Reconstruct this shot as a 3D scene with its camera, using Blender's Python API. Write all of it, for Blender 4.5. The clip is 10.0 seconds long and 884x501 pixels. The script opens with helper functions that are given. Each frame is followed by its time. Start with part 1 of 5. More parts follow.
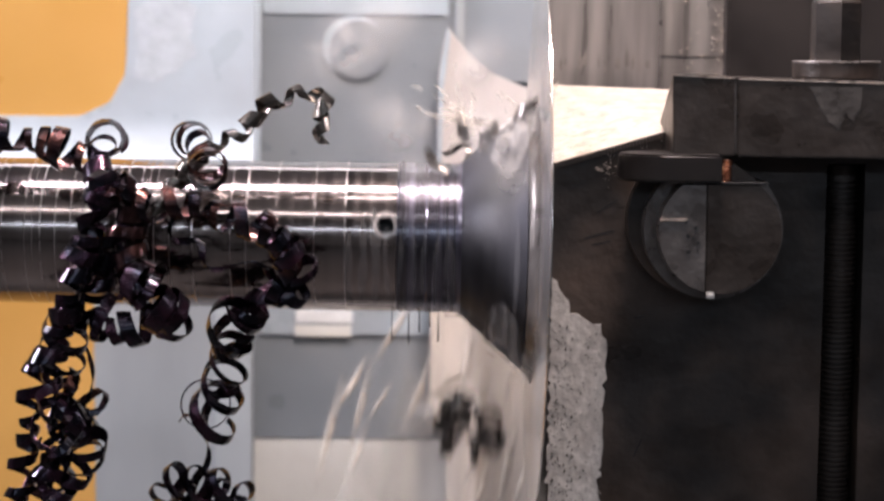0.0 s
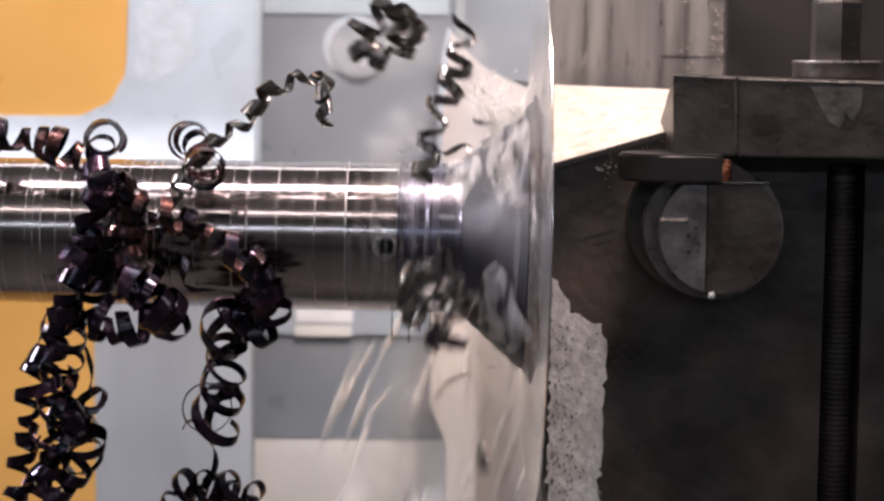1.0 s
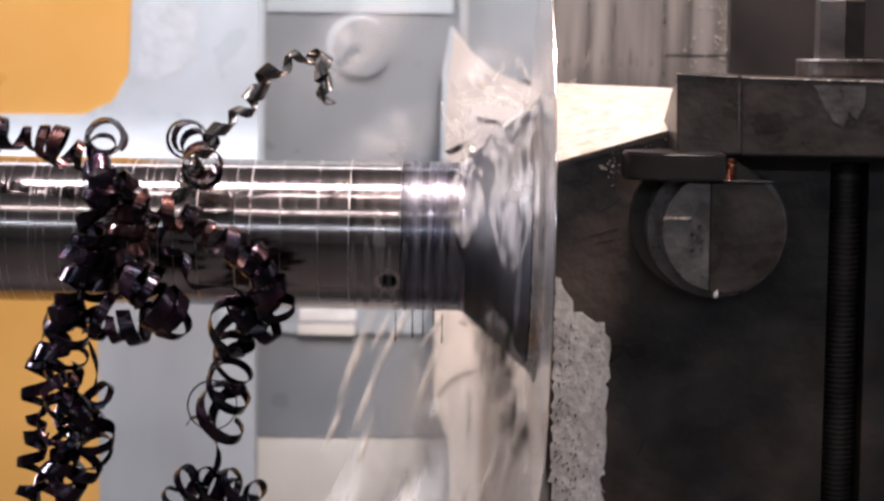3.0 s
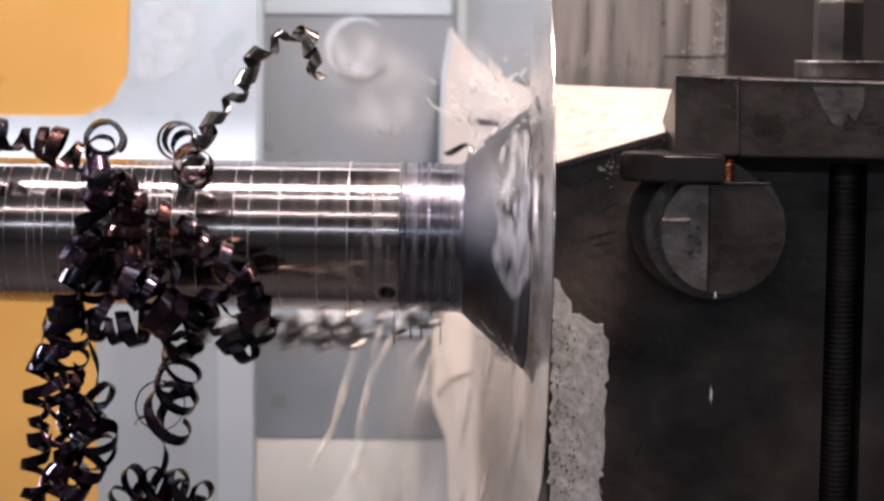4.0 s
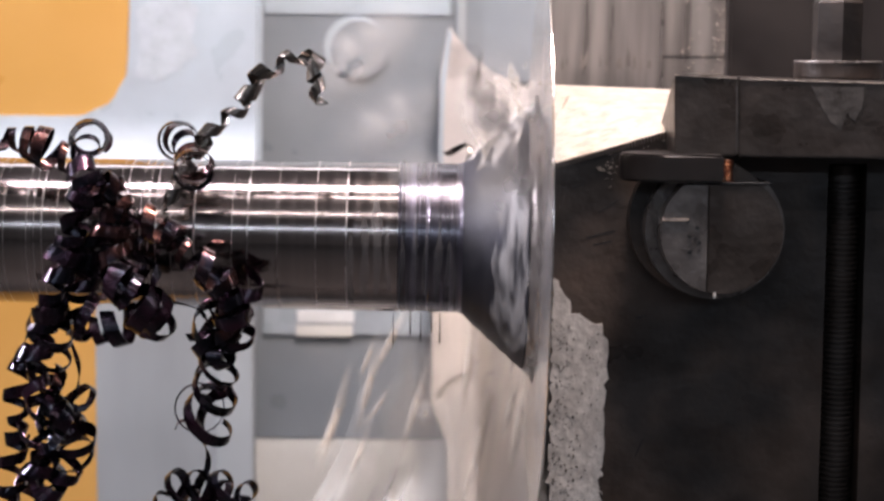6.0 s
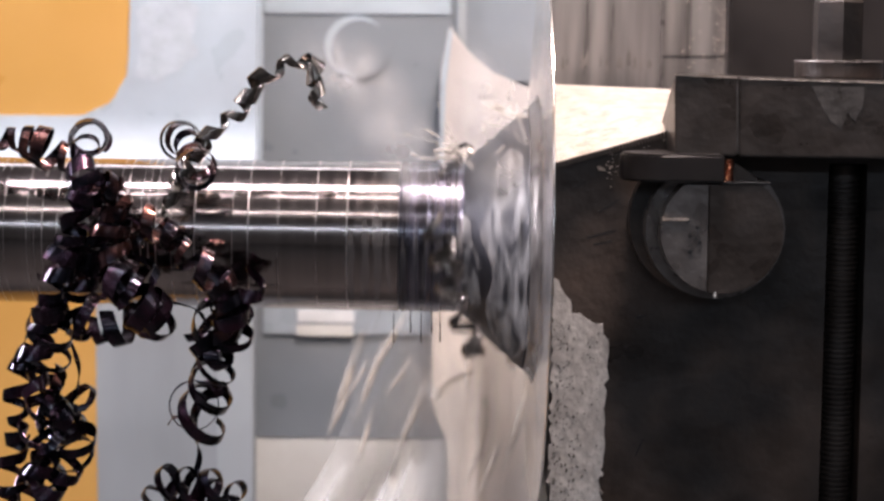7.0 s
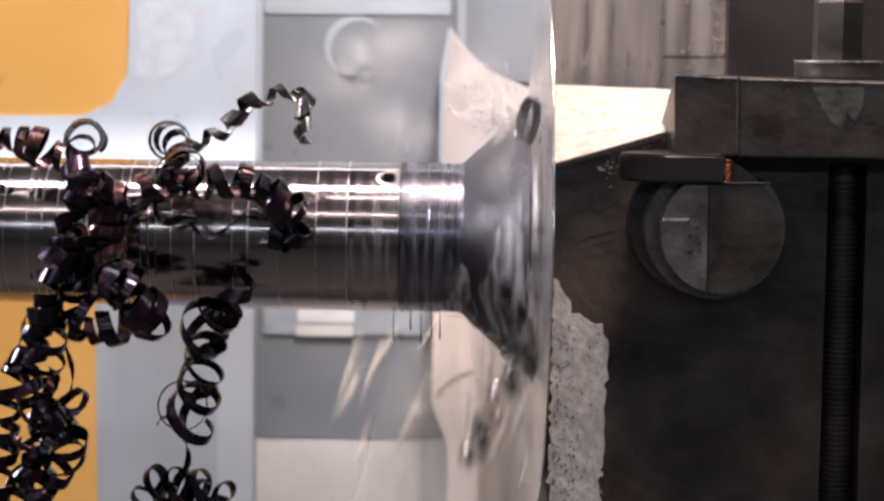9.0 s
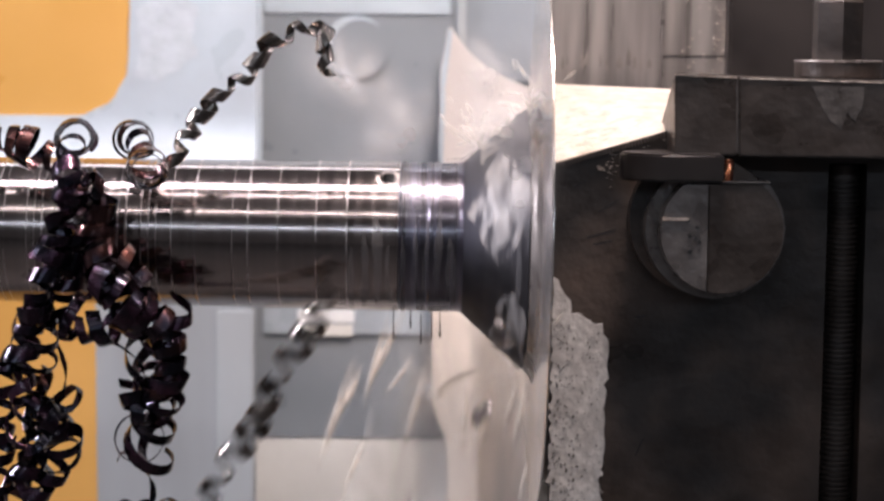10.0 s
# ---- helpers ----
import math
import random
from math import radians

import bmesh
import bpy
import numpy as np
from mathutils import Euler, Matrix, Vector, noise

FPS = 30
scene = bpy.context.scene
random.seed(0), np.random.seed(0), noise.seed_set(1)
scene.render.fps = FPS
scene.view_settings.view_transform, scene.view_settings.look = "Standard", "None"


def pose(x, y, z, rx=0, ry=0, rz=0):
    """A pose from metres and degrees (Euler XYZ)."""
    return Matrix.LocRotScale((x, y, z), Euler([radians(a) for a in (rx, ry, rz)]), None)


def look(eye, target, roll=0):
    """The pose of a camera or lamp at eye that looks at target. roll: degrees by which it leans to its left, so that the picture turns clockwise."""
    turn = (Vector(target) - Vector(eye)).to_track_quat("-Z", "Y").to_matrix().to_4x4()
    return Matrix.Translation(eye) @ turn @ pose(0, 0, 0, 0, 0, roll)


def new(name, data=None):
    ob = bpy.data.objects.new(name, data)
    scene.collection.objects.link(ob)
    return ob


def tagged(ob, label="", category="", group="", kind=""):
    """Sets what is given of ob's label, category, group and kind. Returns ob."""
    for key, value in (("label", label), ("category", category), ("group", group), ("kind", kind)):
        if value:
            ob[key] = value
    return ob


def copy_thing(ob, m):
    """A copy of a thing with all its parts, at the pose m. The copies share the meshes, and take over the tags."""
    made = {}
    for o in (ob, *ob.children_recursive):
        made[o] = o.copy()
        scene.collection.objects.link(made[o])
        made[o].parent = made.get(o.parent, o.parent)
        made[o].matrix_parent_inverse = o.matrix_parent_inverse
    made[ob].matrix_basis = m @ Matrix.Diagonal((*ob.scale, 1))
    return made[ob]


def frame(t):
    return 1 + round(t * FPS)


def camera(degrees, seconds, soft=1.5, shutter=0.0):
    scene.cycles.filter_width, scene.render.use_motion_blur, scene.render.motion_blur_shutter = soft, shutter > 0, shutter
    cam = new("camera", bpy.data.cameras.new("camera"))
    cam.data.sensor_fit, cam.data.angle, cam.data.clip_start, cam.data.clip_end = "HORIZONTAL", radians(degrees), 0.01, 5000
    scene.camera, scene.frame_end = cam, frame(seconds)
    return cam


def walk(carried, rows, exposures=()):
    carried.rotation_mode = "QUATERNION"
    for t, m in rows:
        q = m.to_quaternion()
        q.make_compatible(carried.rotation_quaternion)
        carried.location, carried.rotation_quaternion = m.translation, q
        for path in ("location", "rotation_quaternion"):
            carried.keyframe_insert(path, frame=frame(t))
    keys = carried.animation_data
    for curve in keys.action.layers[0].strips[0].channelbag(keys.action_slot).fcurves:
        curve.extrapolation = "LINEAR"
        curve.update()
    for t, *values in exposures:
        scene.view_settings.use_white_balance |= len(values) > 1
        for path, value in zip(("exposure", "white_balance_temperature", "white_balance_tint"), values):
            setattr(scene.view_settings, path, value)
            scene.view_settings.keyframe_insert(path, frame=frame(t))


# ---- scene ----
import bmesh

# ---------------- camera ----------------
cam = camera(27.0, 10.0, soft=2.8, shutter=0.2)
BASE = look((0, -1.3, 1.2262), (0, 0, 1.0896), 0.5)
# small shake of the camera: seconds, tilt up, turn left (degrees)
SHAKE = [(0.0, 0.054, -0.054), (0.5, -0.03, 0.0), (1.0, 0.05, -0.045), (1.5, 0.088, -0.06), (2.0, 0.018, 0.025),
         (2.5, -0.006, 0.07), (4.0, 0.052, 0.014), (4.5, 0.0, 0.0), (5.0, 0.002, 0.022), (5.5, 0.052, -0.008),
         (7.0, 0.042, 0.005), (7.5, 0.0, 0.07), (8.0, 0.012, 0.07), (8.5, 0.009, 0.05), (9.0, 0.05, 0.0),
         (9.5, 0.035, 0.014), (10.0, 0.035, 0.0)]
cam.data.dof.use_dof, cam.data.dof.focus_distance, cam.data.dof.aperture_fstop = True, 1.23, 5.6
walk(cam, [(t, BASE @ pose(0, 0, 0, rx, ry, 0)) for t, rx, ry in SHAKE], [(0.0, 0.0, 6320, 10), (10.0, 0.0, 6320, 10)])

# ---------------- light ----------------
scene.view_settings.exposure = 0.0
world = bpy.data.worlds.new("hall_air")
scene.world = world
world.use_nodes = True
world.node_tree.nodes["Background"].inputs[0].default_value = (0.75, 0.85, 1.0, 1)
world.node_tree.nodes["Background"].inputs[1].default_value = 0.15


def area_lamp(name, eye, target, sx, sy, watts, colour):
    data = bpy.data.lights.new(name, "AREA")
    data.shape, data.size, data.size_y, data.energy, data.color = "RECTANGLE", sx, sy, watts, colour
    ob = new(name, data)
    ob.matrix_world = look(eye, target)
    return ob


area_lamp("work_lamp_light", (0.14, -0.19, 2.05), (0.13, 0.02, 1.12), 0.14, 0.14, 20.5, (1.0, 0.8, 0.68))
area_lamp("machine_lamp_light", (-0.1, -0.27, 3.1), (-0.1, 0.25, 1.0), 2.4, 0.1, 42, (0.965, 0.905, 0.985))
# Added fill from the left, no known lamp; brightens the machine behind.
area_lamp("added_side_fill", (-3.1, -0.3, 2.3), (0.0, 0.3, 1.0), 0.4, 0.5, 150, (0.97, 0.92, 0.98))
area_lamp("strip_light_mid", (0, -1.6, 4.7), (0, -1.2, 0), 6.0, 0.06, 34, (1.0, 0.9, 0.92))
area_lamp("strip_light_far", (0, -4.9, 5.0), (0, -0.5, 1), 7.0, 0.07, 50, (1.0, 0.93, 0.93))
area_lamp("window_daylight", (0, -6.8, 2.9), (0, 0, 1.1), 9.0, 0.1, 50, (0.75, 0.86, 1.0))
area_lamp("strip_light_back", (0, 2.6, 4.2), (0, 0, 1.1), 6.0, 0.2, 35, (0.97, 0.95, 1.0))


# ---------------- materials ----------------
def material(name, base, rough=0.5, metal=0.0, var=0.15, scale=30.0, bump=0.15, fine=220.0, stretch=(1, 1, 1),
             dark=None, patch=4.0, amount=0.4, rough_var=0.15, trans=0.0, alpha=1.0, spec=0.5, coat=0.0):
    """Principled surface with grain at two scales and soft stains."""
    m = bpy.data.materials.new(name)
    m.use_nodes = True
    nt = m.node_tree
    b = nt.nodes["Principled BSDF"]
    co = nt.nodes.new("ShaderNodeTexCoord")
    mp = nt.nodes.new("ShaderNodeMapping")
    mp.inputs["Scale"].default_value = stretch
    nt.links.new(co.outputs["Object"], mp.inputs["Vector"])

    def noise_at(s, detail=5.0):
        n = nt.nodes.new("ShaderNodeTexNoise")
        n.inputs["Scale"].default_value, n.inputs["Detail"].default_value = s, detail
        nt.links.new(mp.outputs[0], n.inputs["Vector"])
        return n

    n1, n2, n3 = noise_at(scale), noise_at(fine, 3.0), noise_at(patch, 6.0)
    dark = dark or [c * 0.55 for c in base]
    ramp = nt.nodes.new("ShaderNodeValToRGB")
    ramp.color_ramp.elements[0].position, ramp.color_ramp.elements[1].position = 0.42, 0.68
    ramp.color_ramp.elements[0].color = (0, 0, 0, 1)
    ramp.color_ramp.elements[1].color = (amount, amount, amount, 1)
    nt.links.new(n3.outputs["Fac"], ramp.inputs["Fac"])
    mix = nt.nodes.new("ShaderNodeMix")
    mix.data_type = "RGBA"
    mix.inputs["A"].default_value, mix.inputs["B"].default_value = (*base, 1), (*dark, 1)
    nt.links.new(ramp.outputs["Color"], mix.inputs["Factor"])
    hsv = nt.nodes.new("ShaderNodeHueSaturation")
    val = nt.nodes.new("ShaderNodeMapRange")
    val.inputs["To Min"].default_value, val.inputs["To Max"].default_value = 1 - var, 1 + var
    val.inputs["From Min"].default_value, val.inputs["From Max"].default_value = 0.3, 0.7
    nt.links.new(n1.outputs["Fac"], val.inputs["Value"])
    nt.links.new(val.outputs[0], hsv.inputs["Value"])
    nt.links.new(mix.outputs["Result"], hsv.inputs["Color"])
    nt.links.new(hsv.outputs[0], b.inputs["Base Color"])
    rr = nt.nodes.new("ShaderNodeMapRange")
    rr.inputs["To Min"].default_value, rr.inputs["To Max"].default_value = max(0.03, rough - rough_var), min(1, rough + rough_var)
    rr.inputs["From Min"].default_value, rr.inputs["From Max"].default_value = 0.3, 0.7
    nt.links.new(n1.outputs["Fac"], rr.inputs["Value"])
    nt.links.new(rr.outputs[0], b.inputs["Roughness"])
    b.inputs["Metallic"].default_value = metal
    b.inputs["Transmission Weight"].default_value = trans
    b.inputs["Alpha"].default_value = alpha
    b.inputs["Specular IOR Level"].default_value = spec
    b.inputs["Coat Weight"].default_value, b.inputs["Coat Roughness"].default_value, b.inputs["Coat IOR"].default_value = coat, 0.06, 1.7
    if bump:
        bp = nt.nodes.new("ShaderNodeBump")
        bp.inputs["Strength"].default_value, bp.inputs["Distance"].default_value = bump, 0.002
        nt.links.new(n2.outputs["Fac"], bp.inputs["Height"])
        nt.links.new(bp.outputs[0], b.inputs["Normal"])
    return m


M_TURNED = material("turned_steel", (0.345, 0.288, 0.272), 0.16, 1.0, 0.16, 200, 0.04, 900, (1, 0.002, 0.002),
                    (0.27, 0.22, 0.205), 45, 0.7, 0.06, coat=0.6)
M_RING = material("rough_turned_ring", (0.55, 0.48, 0.46), 0.32, 1.0, 0.2, 60, 0.1, 300)
M_BLUED = material("heat_tinted_steel", (0.115, 0.105, 0.122), 0.27, 1.0, 0.2, 120, 0.05, 500, (1, 0.01, 0.01),
                   (0.16, 0.15, 0.215), 60, 0.8, 0.08, coat=0.3)
M_WEB = material("rough_turned_steel", (0.046, 0.044, 0.05), 0.54, 0.65, 0.4, 26, 0.25, 90, (1, 1, 0.5), (0.034, 0.034, 0.046), 22, 0.9)
M_FLANGE = material("faced_steel", (0.74, 0.7, 0.68), 0.2, 0.9, 0.08, 30, 0.03, 160, (1, 1, 1), (0.6, 0.56, 0.54), 14, 0.7, 0.05)
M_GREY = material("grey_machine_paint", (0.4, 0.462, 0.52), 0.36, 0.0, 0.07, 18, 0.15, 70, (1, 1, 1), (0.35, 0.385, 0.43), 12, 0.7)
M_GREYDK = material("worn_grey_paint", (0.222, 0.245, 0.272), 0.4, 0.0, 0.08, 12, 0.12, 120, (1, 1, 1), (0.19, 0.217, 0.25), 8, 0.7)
M_RIB = material("pale_rib_paint", (0.7, 0.7, 0.68), 0.4, 0.0, 0.08, 12, 0.1, 90, (1, 1, 1), (0.56, 0.55, 0.53), 9, 0.7)
M_STEELGREY = material("dull_grey_paint", (0.295, 0.318, 0.34), 0.42, 0.0, 0.08, 14, 0.12, 90, (1, 1, 0.3), (0.22, 0.238, 0.255), 9, 0.7)
M_STRIP = material("mid_grey_paint", (0.36, 0.39, 0.415), 0.4, 0.0, 0.07, 14, 0.12, 80, (1, 1, 0.3), (0.31, 0.335, 0.355), 9, 0.7)
M_CHIPPED = material("chipped_grey_paint", (0.415, 0.46, 0.505), 0.4, 0.0, 0.1, 60, 0.8, 55, (1, 1, 1), (0.43, 0.47, 0.53), 40, 0.8)
M_PINK = material("greyish_machine_paint", (0.58, 0.54, 0.53), 0.4, 0.0, 0.07, 14, 0.1, 70, (1, 1, 0.3), (0.52, 0.48, 0.47), 9, 0.7)
M_YELLOW = material("yellow_machine_paint", (0.54, 0.3, 0.08), 0.42, 0.0, 0.05, 9, 0.05, 60, (1, 1, 1), (0.49, 0.26, 0.065), 6, 0.5)
M_TAN = material("beige_machine_paint", (0.62, 0.56, 0.505), 0.4, 0.0, 0.07, 14, 0.1, 70, (1, 1, 0.3), (0.52, 0.455, 0.405), 11, 0.8)
# Brown patches put the warm sheen of bounced light into the steel's colour.
M_BLACK = material("oiled_black_steel", (0.033, 0.028, 0.0265), 0.42, 0.25, 0.35, 22, 0.3, 130, (1, 1, 1), (0.115, 0.078, 0.06), 9, 0.85)
M_RUBBED = material("rubbed_tool_steel", (0.115, 0.1, 0.093), 0.4, 0.4, 0.2, 50, 0.2, 200)
M_BROWN = material("dark_brown_steel", (0.021, 0.0175, 0.017), 0.45, 0.1, 0.2, 20, 0.1, 120, spec=0.25)
M_TOOL = material("worn_tool_steel", (0.072, 0.057, 0.05), 0.36, 0.5, 0.25, 30, 0.2, 160, (1, 1, 1), (0.05, 0.043, 0.04), 18, 0.9)
M_PIN = material("ground_steel_pin", (0.17, 0.152, 0.145), 0.33, 0.5, 0.2, 70, 0.25, 260, (1, 1, 1), (0.13, 0.115, 0.11), 30, 0.8)
M_BRIGHT = material("bright_ground_steel", (0.44, 0.39, 0.35), 0.55, 0.0, 0.25, 120, 0.7, 260, (1, 1, 1), (0.27, 0.17, 0.11), 75, 0.45)
M_PLATE = material("coolant_stained_steel", (0.2, 0.182, 0.174), 0.38, 0.3, 0.35, 90, 0.1, 200, (1, 1, 0.07), (0.085, 0.072, 0.068), 34, 0.8)
# Pale tone stands for lamplight on the black front; the mottling is roughness.
M_LITCAST = material("lit_rough_iron", (0.57, 0.54, 0.525), 0.6, 0.0, 0.22, 160, 0.3, 300, (1, 1, 0.8), (0.2, 0.175, 0.165), 60, 0.4)
M_CHIP = material("blued_swarf", (0.013, 0.012, 0.02), 0.22, 0.9, 0.4, 60, 0.1, 300, (1, 1, 1), (0.06, 0.016, 0.032), 55, 0.6, coat=0.16)
M_STRAW = material("straw_swarf", (0.22, 0.195, 0.175), 0.24, 0.95, 0.3, 60, 0.1, 300, (1, 1, 1), (0.07, 0.06, 0.065), 50, 0.9)
M_COPPER = material("bronze_swarf", (0.014, 0.012, 0.02), 0.2, 0.92, 0.3, 60, 0.12, 300, (1, 1, 1), (0.36, 0.12, 0.065), 42, 0.28, coat=0.16)
M_STUD = material("copper_stud", (0.5, 0.24, 0.16), 0.25, 0.95, 0.2, 60, 0.1, 300)
M_FILM = material("coolant_film", (0.7, 0.68, 0.7), 0.22, 0.0, 0.1, 60, 0.0, 200, alpha=0.045)
def torn(m, low, high, scale, stretch=(1, 1, 1), round_x=False):
    """Breaks a liquid up into denser and thinner places; round_x draws them out round the x axis."""
    nt = m.node_tree
    co, n, r = nt.nodes.new("ShaderNodeTexCoord"), nt.nodes.new("ShaderNodeTexNoise"), nt.nodes.new("ShaderNodeMapRange")
    n.inputs["Scale"].default_value, n.inputs["Detail"].default_value, n.inputs["Distortion"].default_value = scale, 2.5, 0.4
    r.inputs["From Min"].default_value, r.inputs["From Max"].default_value = 0.36, 0.68
    r.inputs["To Min"].default_value, r.inputs["To Max"].default_value = low, high
    mp = nt.nodes.new("ShaderNodeMapping")
    mp.inputs["Scale"].default_value = stretch
    if round_x:
        sp, at, cb = nt.nodes.new("ShaderNodeSeparateXYZ"), nt.nodes.new("ShaderNodeMath"), nt.nodes.new("ShaderNodeCombineXYZ")
        at.operation = "ARCTAN2"
        nt.links.new(co.outputs["Object"], sp.inputs[0])
        nt.links.new(sp.outputs["Z"], at.inputs[0])
        nt.links.new(sp.outputs["Y"], at.inputs[1])
        nt.links.new(sp.outputs["X"], cb.inputs["X"])
        nt.links.new(at.outputs[0], cb.inputs["Y"])
        nt.links.new(cb.outputs[0], mp.inputs["Vector"])
    else:
        nt.links.new(co.outputs["Object"], mp.inputs["Vector"])
    nt.links.new(mp.outputs[0], n.inputs["Vector"])
    nt.links.new(n.outputs["Fac"], r.inputs["Value"])
    nt.links.new(r.outputs[0], nt.nodes["Principled BSDF"].inputs["Alpha"])
    return m


def soft(m, high, scale, stretch=(1, 1, 1), low=0.0):
    """A cloud or jet of fine drops: densest in its middle, torn by a noise, thinning out towards its rim."""
    nt = m.node_tree
    co, mp, ln = nt.nodes.new("ShaderNodeTexCoord"), nt.nodes.new("ShaderNodeMapping"), nt.nodes.new("ShaderNodeVectorMath")
    mp.inputs["Location"].default_value, mp.inputs["Scale"].default_value = (-1, 0, -1), (2, 0, 2)
    ln.operation = "LENGTH"
    nt.links.new(co.outputs["Generated"], mp.inputs["Vector"])
    nt.links.new(mp.outputs[0], ln.inputs[0])
    fall = nt.nodes.new("ShaderNodeMapRange")
    fall.interpolation_type = "SMOOTHSTEP"
    fall.inputs["From Min"].default_value, fall.inputs["From Max"].default_value = 0.86, 0.05
    nt.links.new(ln.outputs["Value"], fall.inputs["Value"])
    wide, n, r = nt.nodes.new("ShaderNodeMapping"), nt.nodes.new("ShaderNodeTexNoise"), nt.nodes.new("ShaderNodeMapRange")
    wide.inputs["Scale"].default_value = stretch
    n.inputs["Scale"].default_value, n.inputs["Detail"].default_value, n.inputs["Distortion"].default_value = scale, 3.0, 0.6
    r.inputs["From Min"].default_value, r.inputs["From Max"].default_value = 0.32, 0.68
    r.inputs["To Min"].default_value, r.inputs["To Max"].default_value = low, high
    nt.links.new(co.outputs["Object"], wide.inputs["Vector"])
    nt.links.new(wide.outputs[0], n.inputs["Vector"])
    nt.links.new(n.outputs["Fac"], r.inputs["Value"])
    mul = nt.nodes.new("ShaderNodeMath")
    mul.operation = "MULTIPLY"
    nt.links.new(fall.outputs[0], mul.inputs[0])
    nt.links.new(r.outputs[0], mul.inputs[1])
    nt.links.new(mul.outputs[0], nt.nodes["Principled BSDF"].inputs["Alpha"])
    return m


M_STREAM = soft(material("streaming_coolant", (0.88, 0.76, 0.64), 0.5, 0.0, 0.1, 60, 0.0, 200), 0.75, 150, (1, 1, 0.15), 0.08)
M_PUFF = soft(material("coolant_fog", (0.86, 0.82, 0.81), 0.7, 0.0, 0.04, 60, 0.0, 200), 0.42, 24, (1, 1, 1), 0.04)
M_WARMPUFF = soft(material("warm_coolant_fog", (0.86, 0.77, 0.68), 0.7, 0.0, 0.04, 60, 0.0, 200), 0.34, 34, (1, 1, 0.4), 0.0)
M_MIST = torn(material("coolant_mist", (0.82, 0.78, 0.77), 0.4, 0.0, 0.05, 60, 0.0, 200), 0.0, 0.24, 170, (1, 0.02, 1), True)
M_CURTAIN = torn(material("falling_coolant", (0.86, 0.83, 0.81), 0.45, 0.0, 0.05, 60, 0.0, 200), 0.0, 0.2, 26, (1, 1, 0.25))
M_LUMP = torn(material("frothy_coolant", (0.85, 0.78, 0.7), 0.3, 0.0, 0.1, 60, 0.0, 200), 0.06, 0.32, 160)
M_DROP = material("coolant_drop", (0.85, 0.82, 0.8), 0.15, 0.0, 0.05, 60, 0.0, 200, alpha=0.75)
M_DRIP = material("dirty_coolant", (0.14, 0.13, 0.13), 0.15, 0.0, 0.05, 40, 0.0, 200, alpha=0.7)
M_FLOOR = material("oily_concrete", (0.045, 0.042, 0.04), 0.6, 0.0, 0.2, 5, 0.2, 60, patch=1.5)
M_WALL = material("hall_plaster", (0.34, 0.34, 0.34), 0.8, 0.0, 0.06, 3, 0.1, 40, patch=1.0)
# Near-black for recesses, their shade put into the colour; also scratches and pits.
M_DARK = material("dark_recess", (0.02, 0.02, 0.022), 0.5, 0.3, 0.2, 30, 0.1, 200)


# ---------------- mesh helpers ----------------
def link(name, bm, mat, parent=None, label="", smooth=False):
    me = bpy.data.meshes.new(name)
    bmesh.ops.recalc_face_normals(bm, faces=bm.faces[:])
    for f in bm.faces:
        f.smooth = smooth
    bm.to_mesh(me)
    bm.free()
    me.materials.append(mat)
    ob = new(name, me)
    if parent:
        ob.parent = parent
    if label:
        tagged(ob, label)
    return ob


def part(name, bm, mat, parent, label="", smooth=False):
    return link(name, bm, mat, parent, label, smooth)


def thing(name, label, category, loc=(0, 0, 0), group="", kind=""):
    ob = new(name)
    ob.location = loc
    return tagged(ob, label, category, group, kind)


def slab(pts, y0, y1, bevel=0.0, segs=2):
    """A profile in x and z, drawn out from y0 (front) to y1 (back), with eased edges."""
    bm = bmesh.new()
    front = [bm.verts.new((x, y0, z)) for x, z in pts]
    back = [bm.verts.new((x, y1, z)) for x, z in pts]
    bm.faces.new(front)
    bm.faces.new(back[::-1])
    n = len(pts)
    for i in range(n):
        bm.faces.new((front[i], back[i], back[(i + 1) % n], front[(i + 1) % n]))
    if bevel:
        bmesh.ops.bevel(bm, geom=bm.edges[:], offset=bevel, segments=segs, affect="EDGES", clamp_overlap=True)
    return bm


def ragged(pts, amount, seed):
    """The outline pts with its sides broken into short uneven steps."""
    rnd = random.Random(seed)
    out = []
    for (x0, z0), (x1, z1) in zip(pts, pts[1:] + pts[:1]):
        n = max(2, int(math.hypot(x1 - x0, z1 - z0) / 0.004))
        for i in range(n):
            k = amount if i else amount * 0.4
            out.append((x0 + (x1 - x0) * i / n + rnd.uniform(-k, k), z0 + (z1 - z0) * i / n + rnd.uniform(-k, k)))
    return out


def box(x0, x1, y0, y1, z0, z1, bevel=0.002):
    return slab([(x0, z0), (x1, z0), (x1, z1), (x0, z1)], y0, y1, bevel)


def rect(a, b, y0, y1, bevel=0.002):
    return box(min(a[0], b[0]), max(a[0], b[0]), y0, y1, min(a[1], b[1]), max(a[1], b[1]), bevel)


def disc_y(c, r, y0, y1, bevel=0.001, n=64, top=None):
    """A pin along y; top: the height at which a flat is milled on it."""
    pts = [(c[0] + r * math.cos(2 * math.pi * i / n), c[1] + r * math.sin(2 * math.pi * i / n)) for i in range(n)]
    if top is not None:
        pts = [(x, z) for x, z in pts if z < top]
        half = math.sqrt(max(0, r * r - (top - c[1]) ** 2))
        k = max(range(len(pts)), key=lambda i: (pts[i][0] - pts[i - 1][0]) ** 2)
        pts = pts[k:] + pts[:k]
        pts = [(c[0] - half, top)] + pts + [(c[0] + half, top)]
    return slab(pts, y0, y1, bevel, 2)


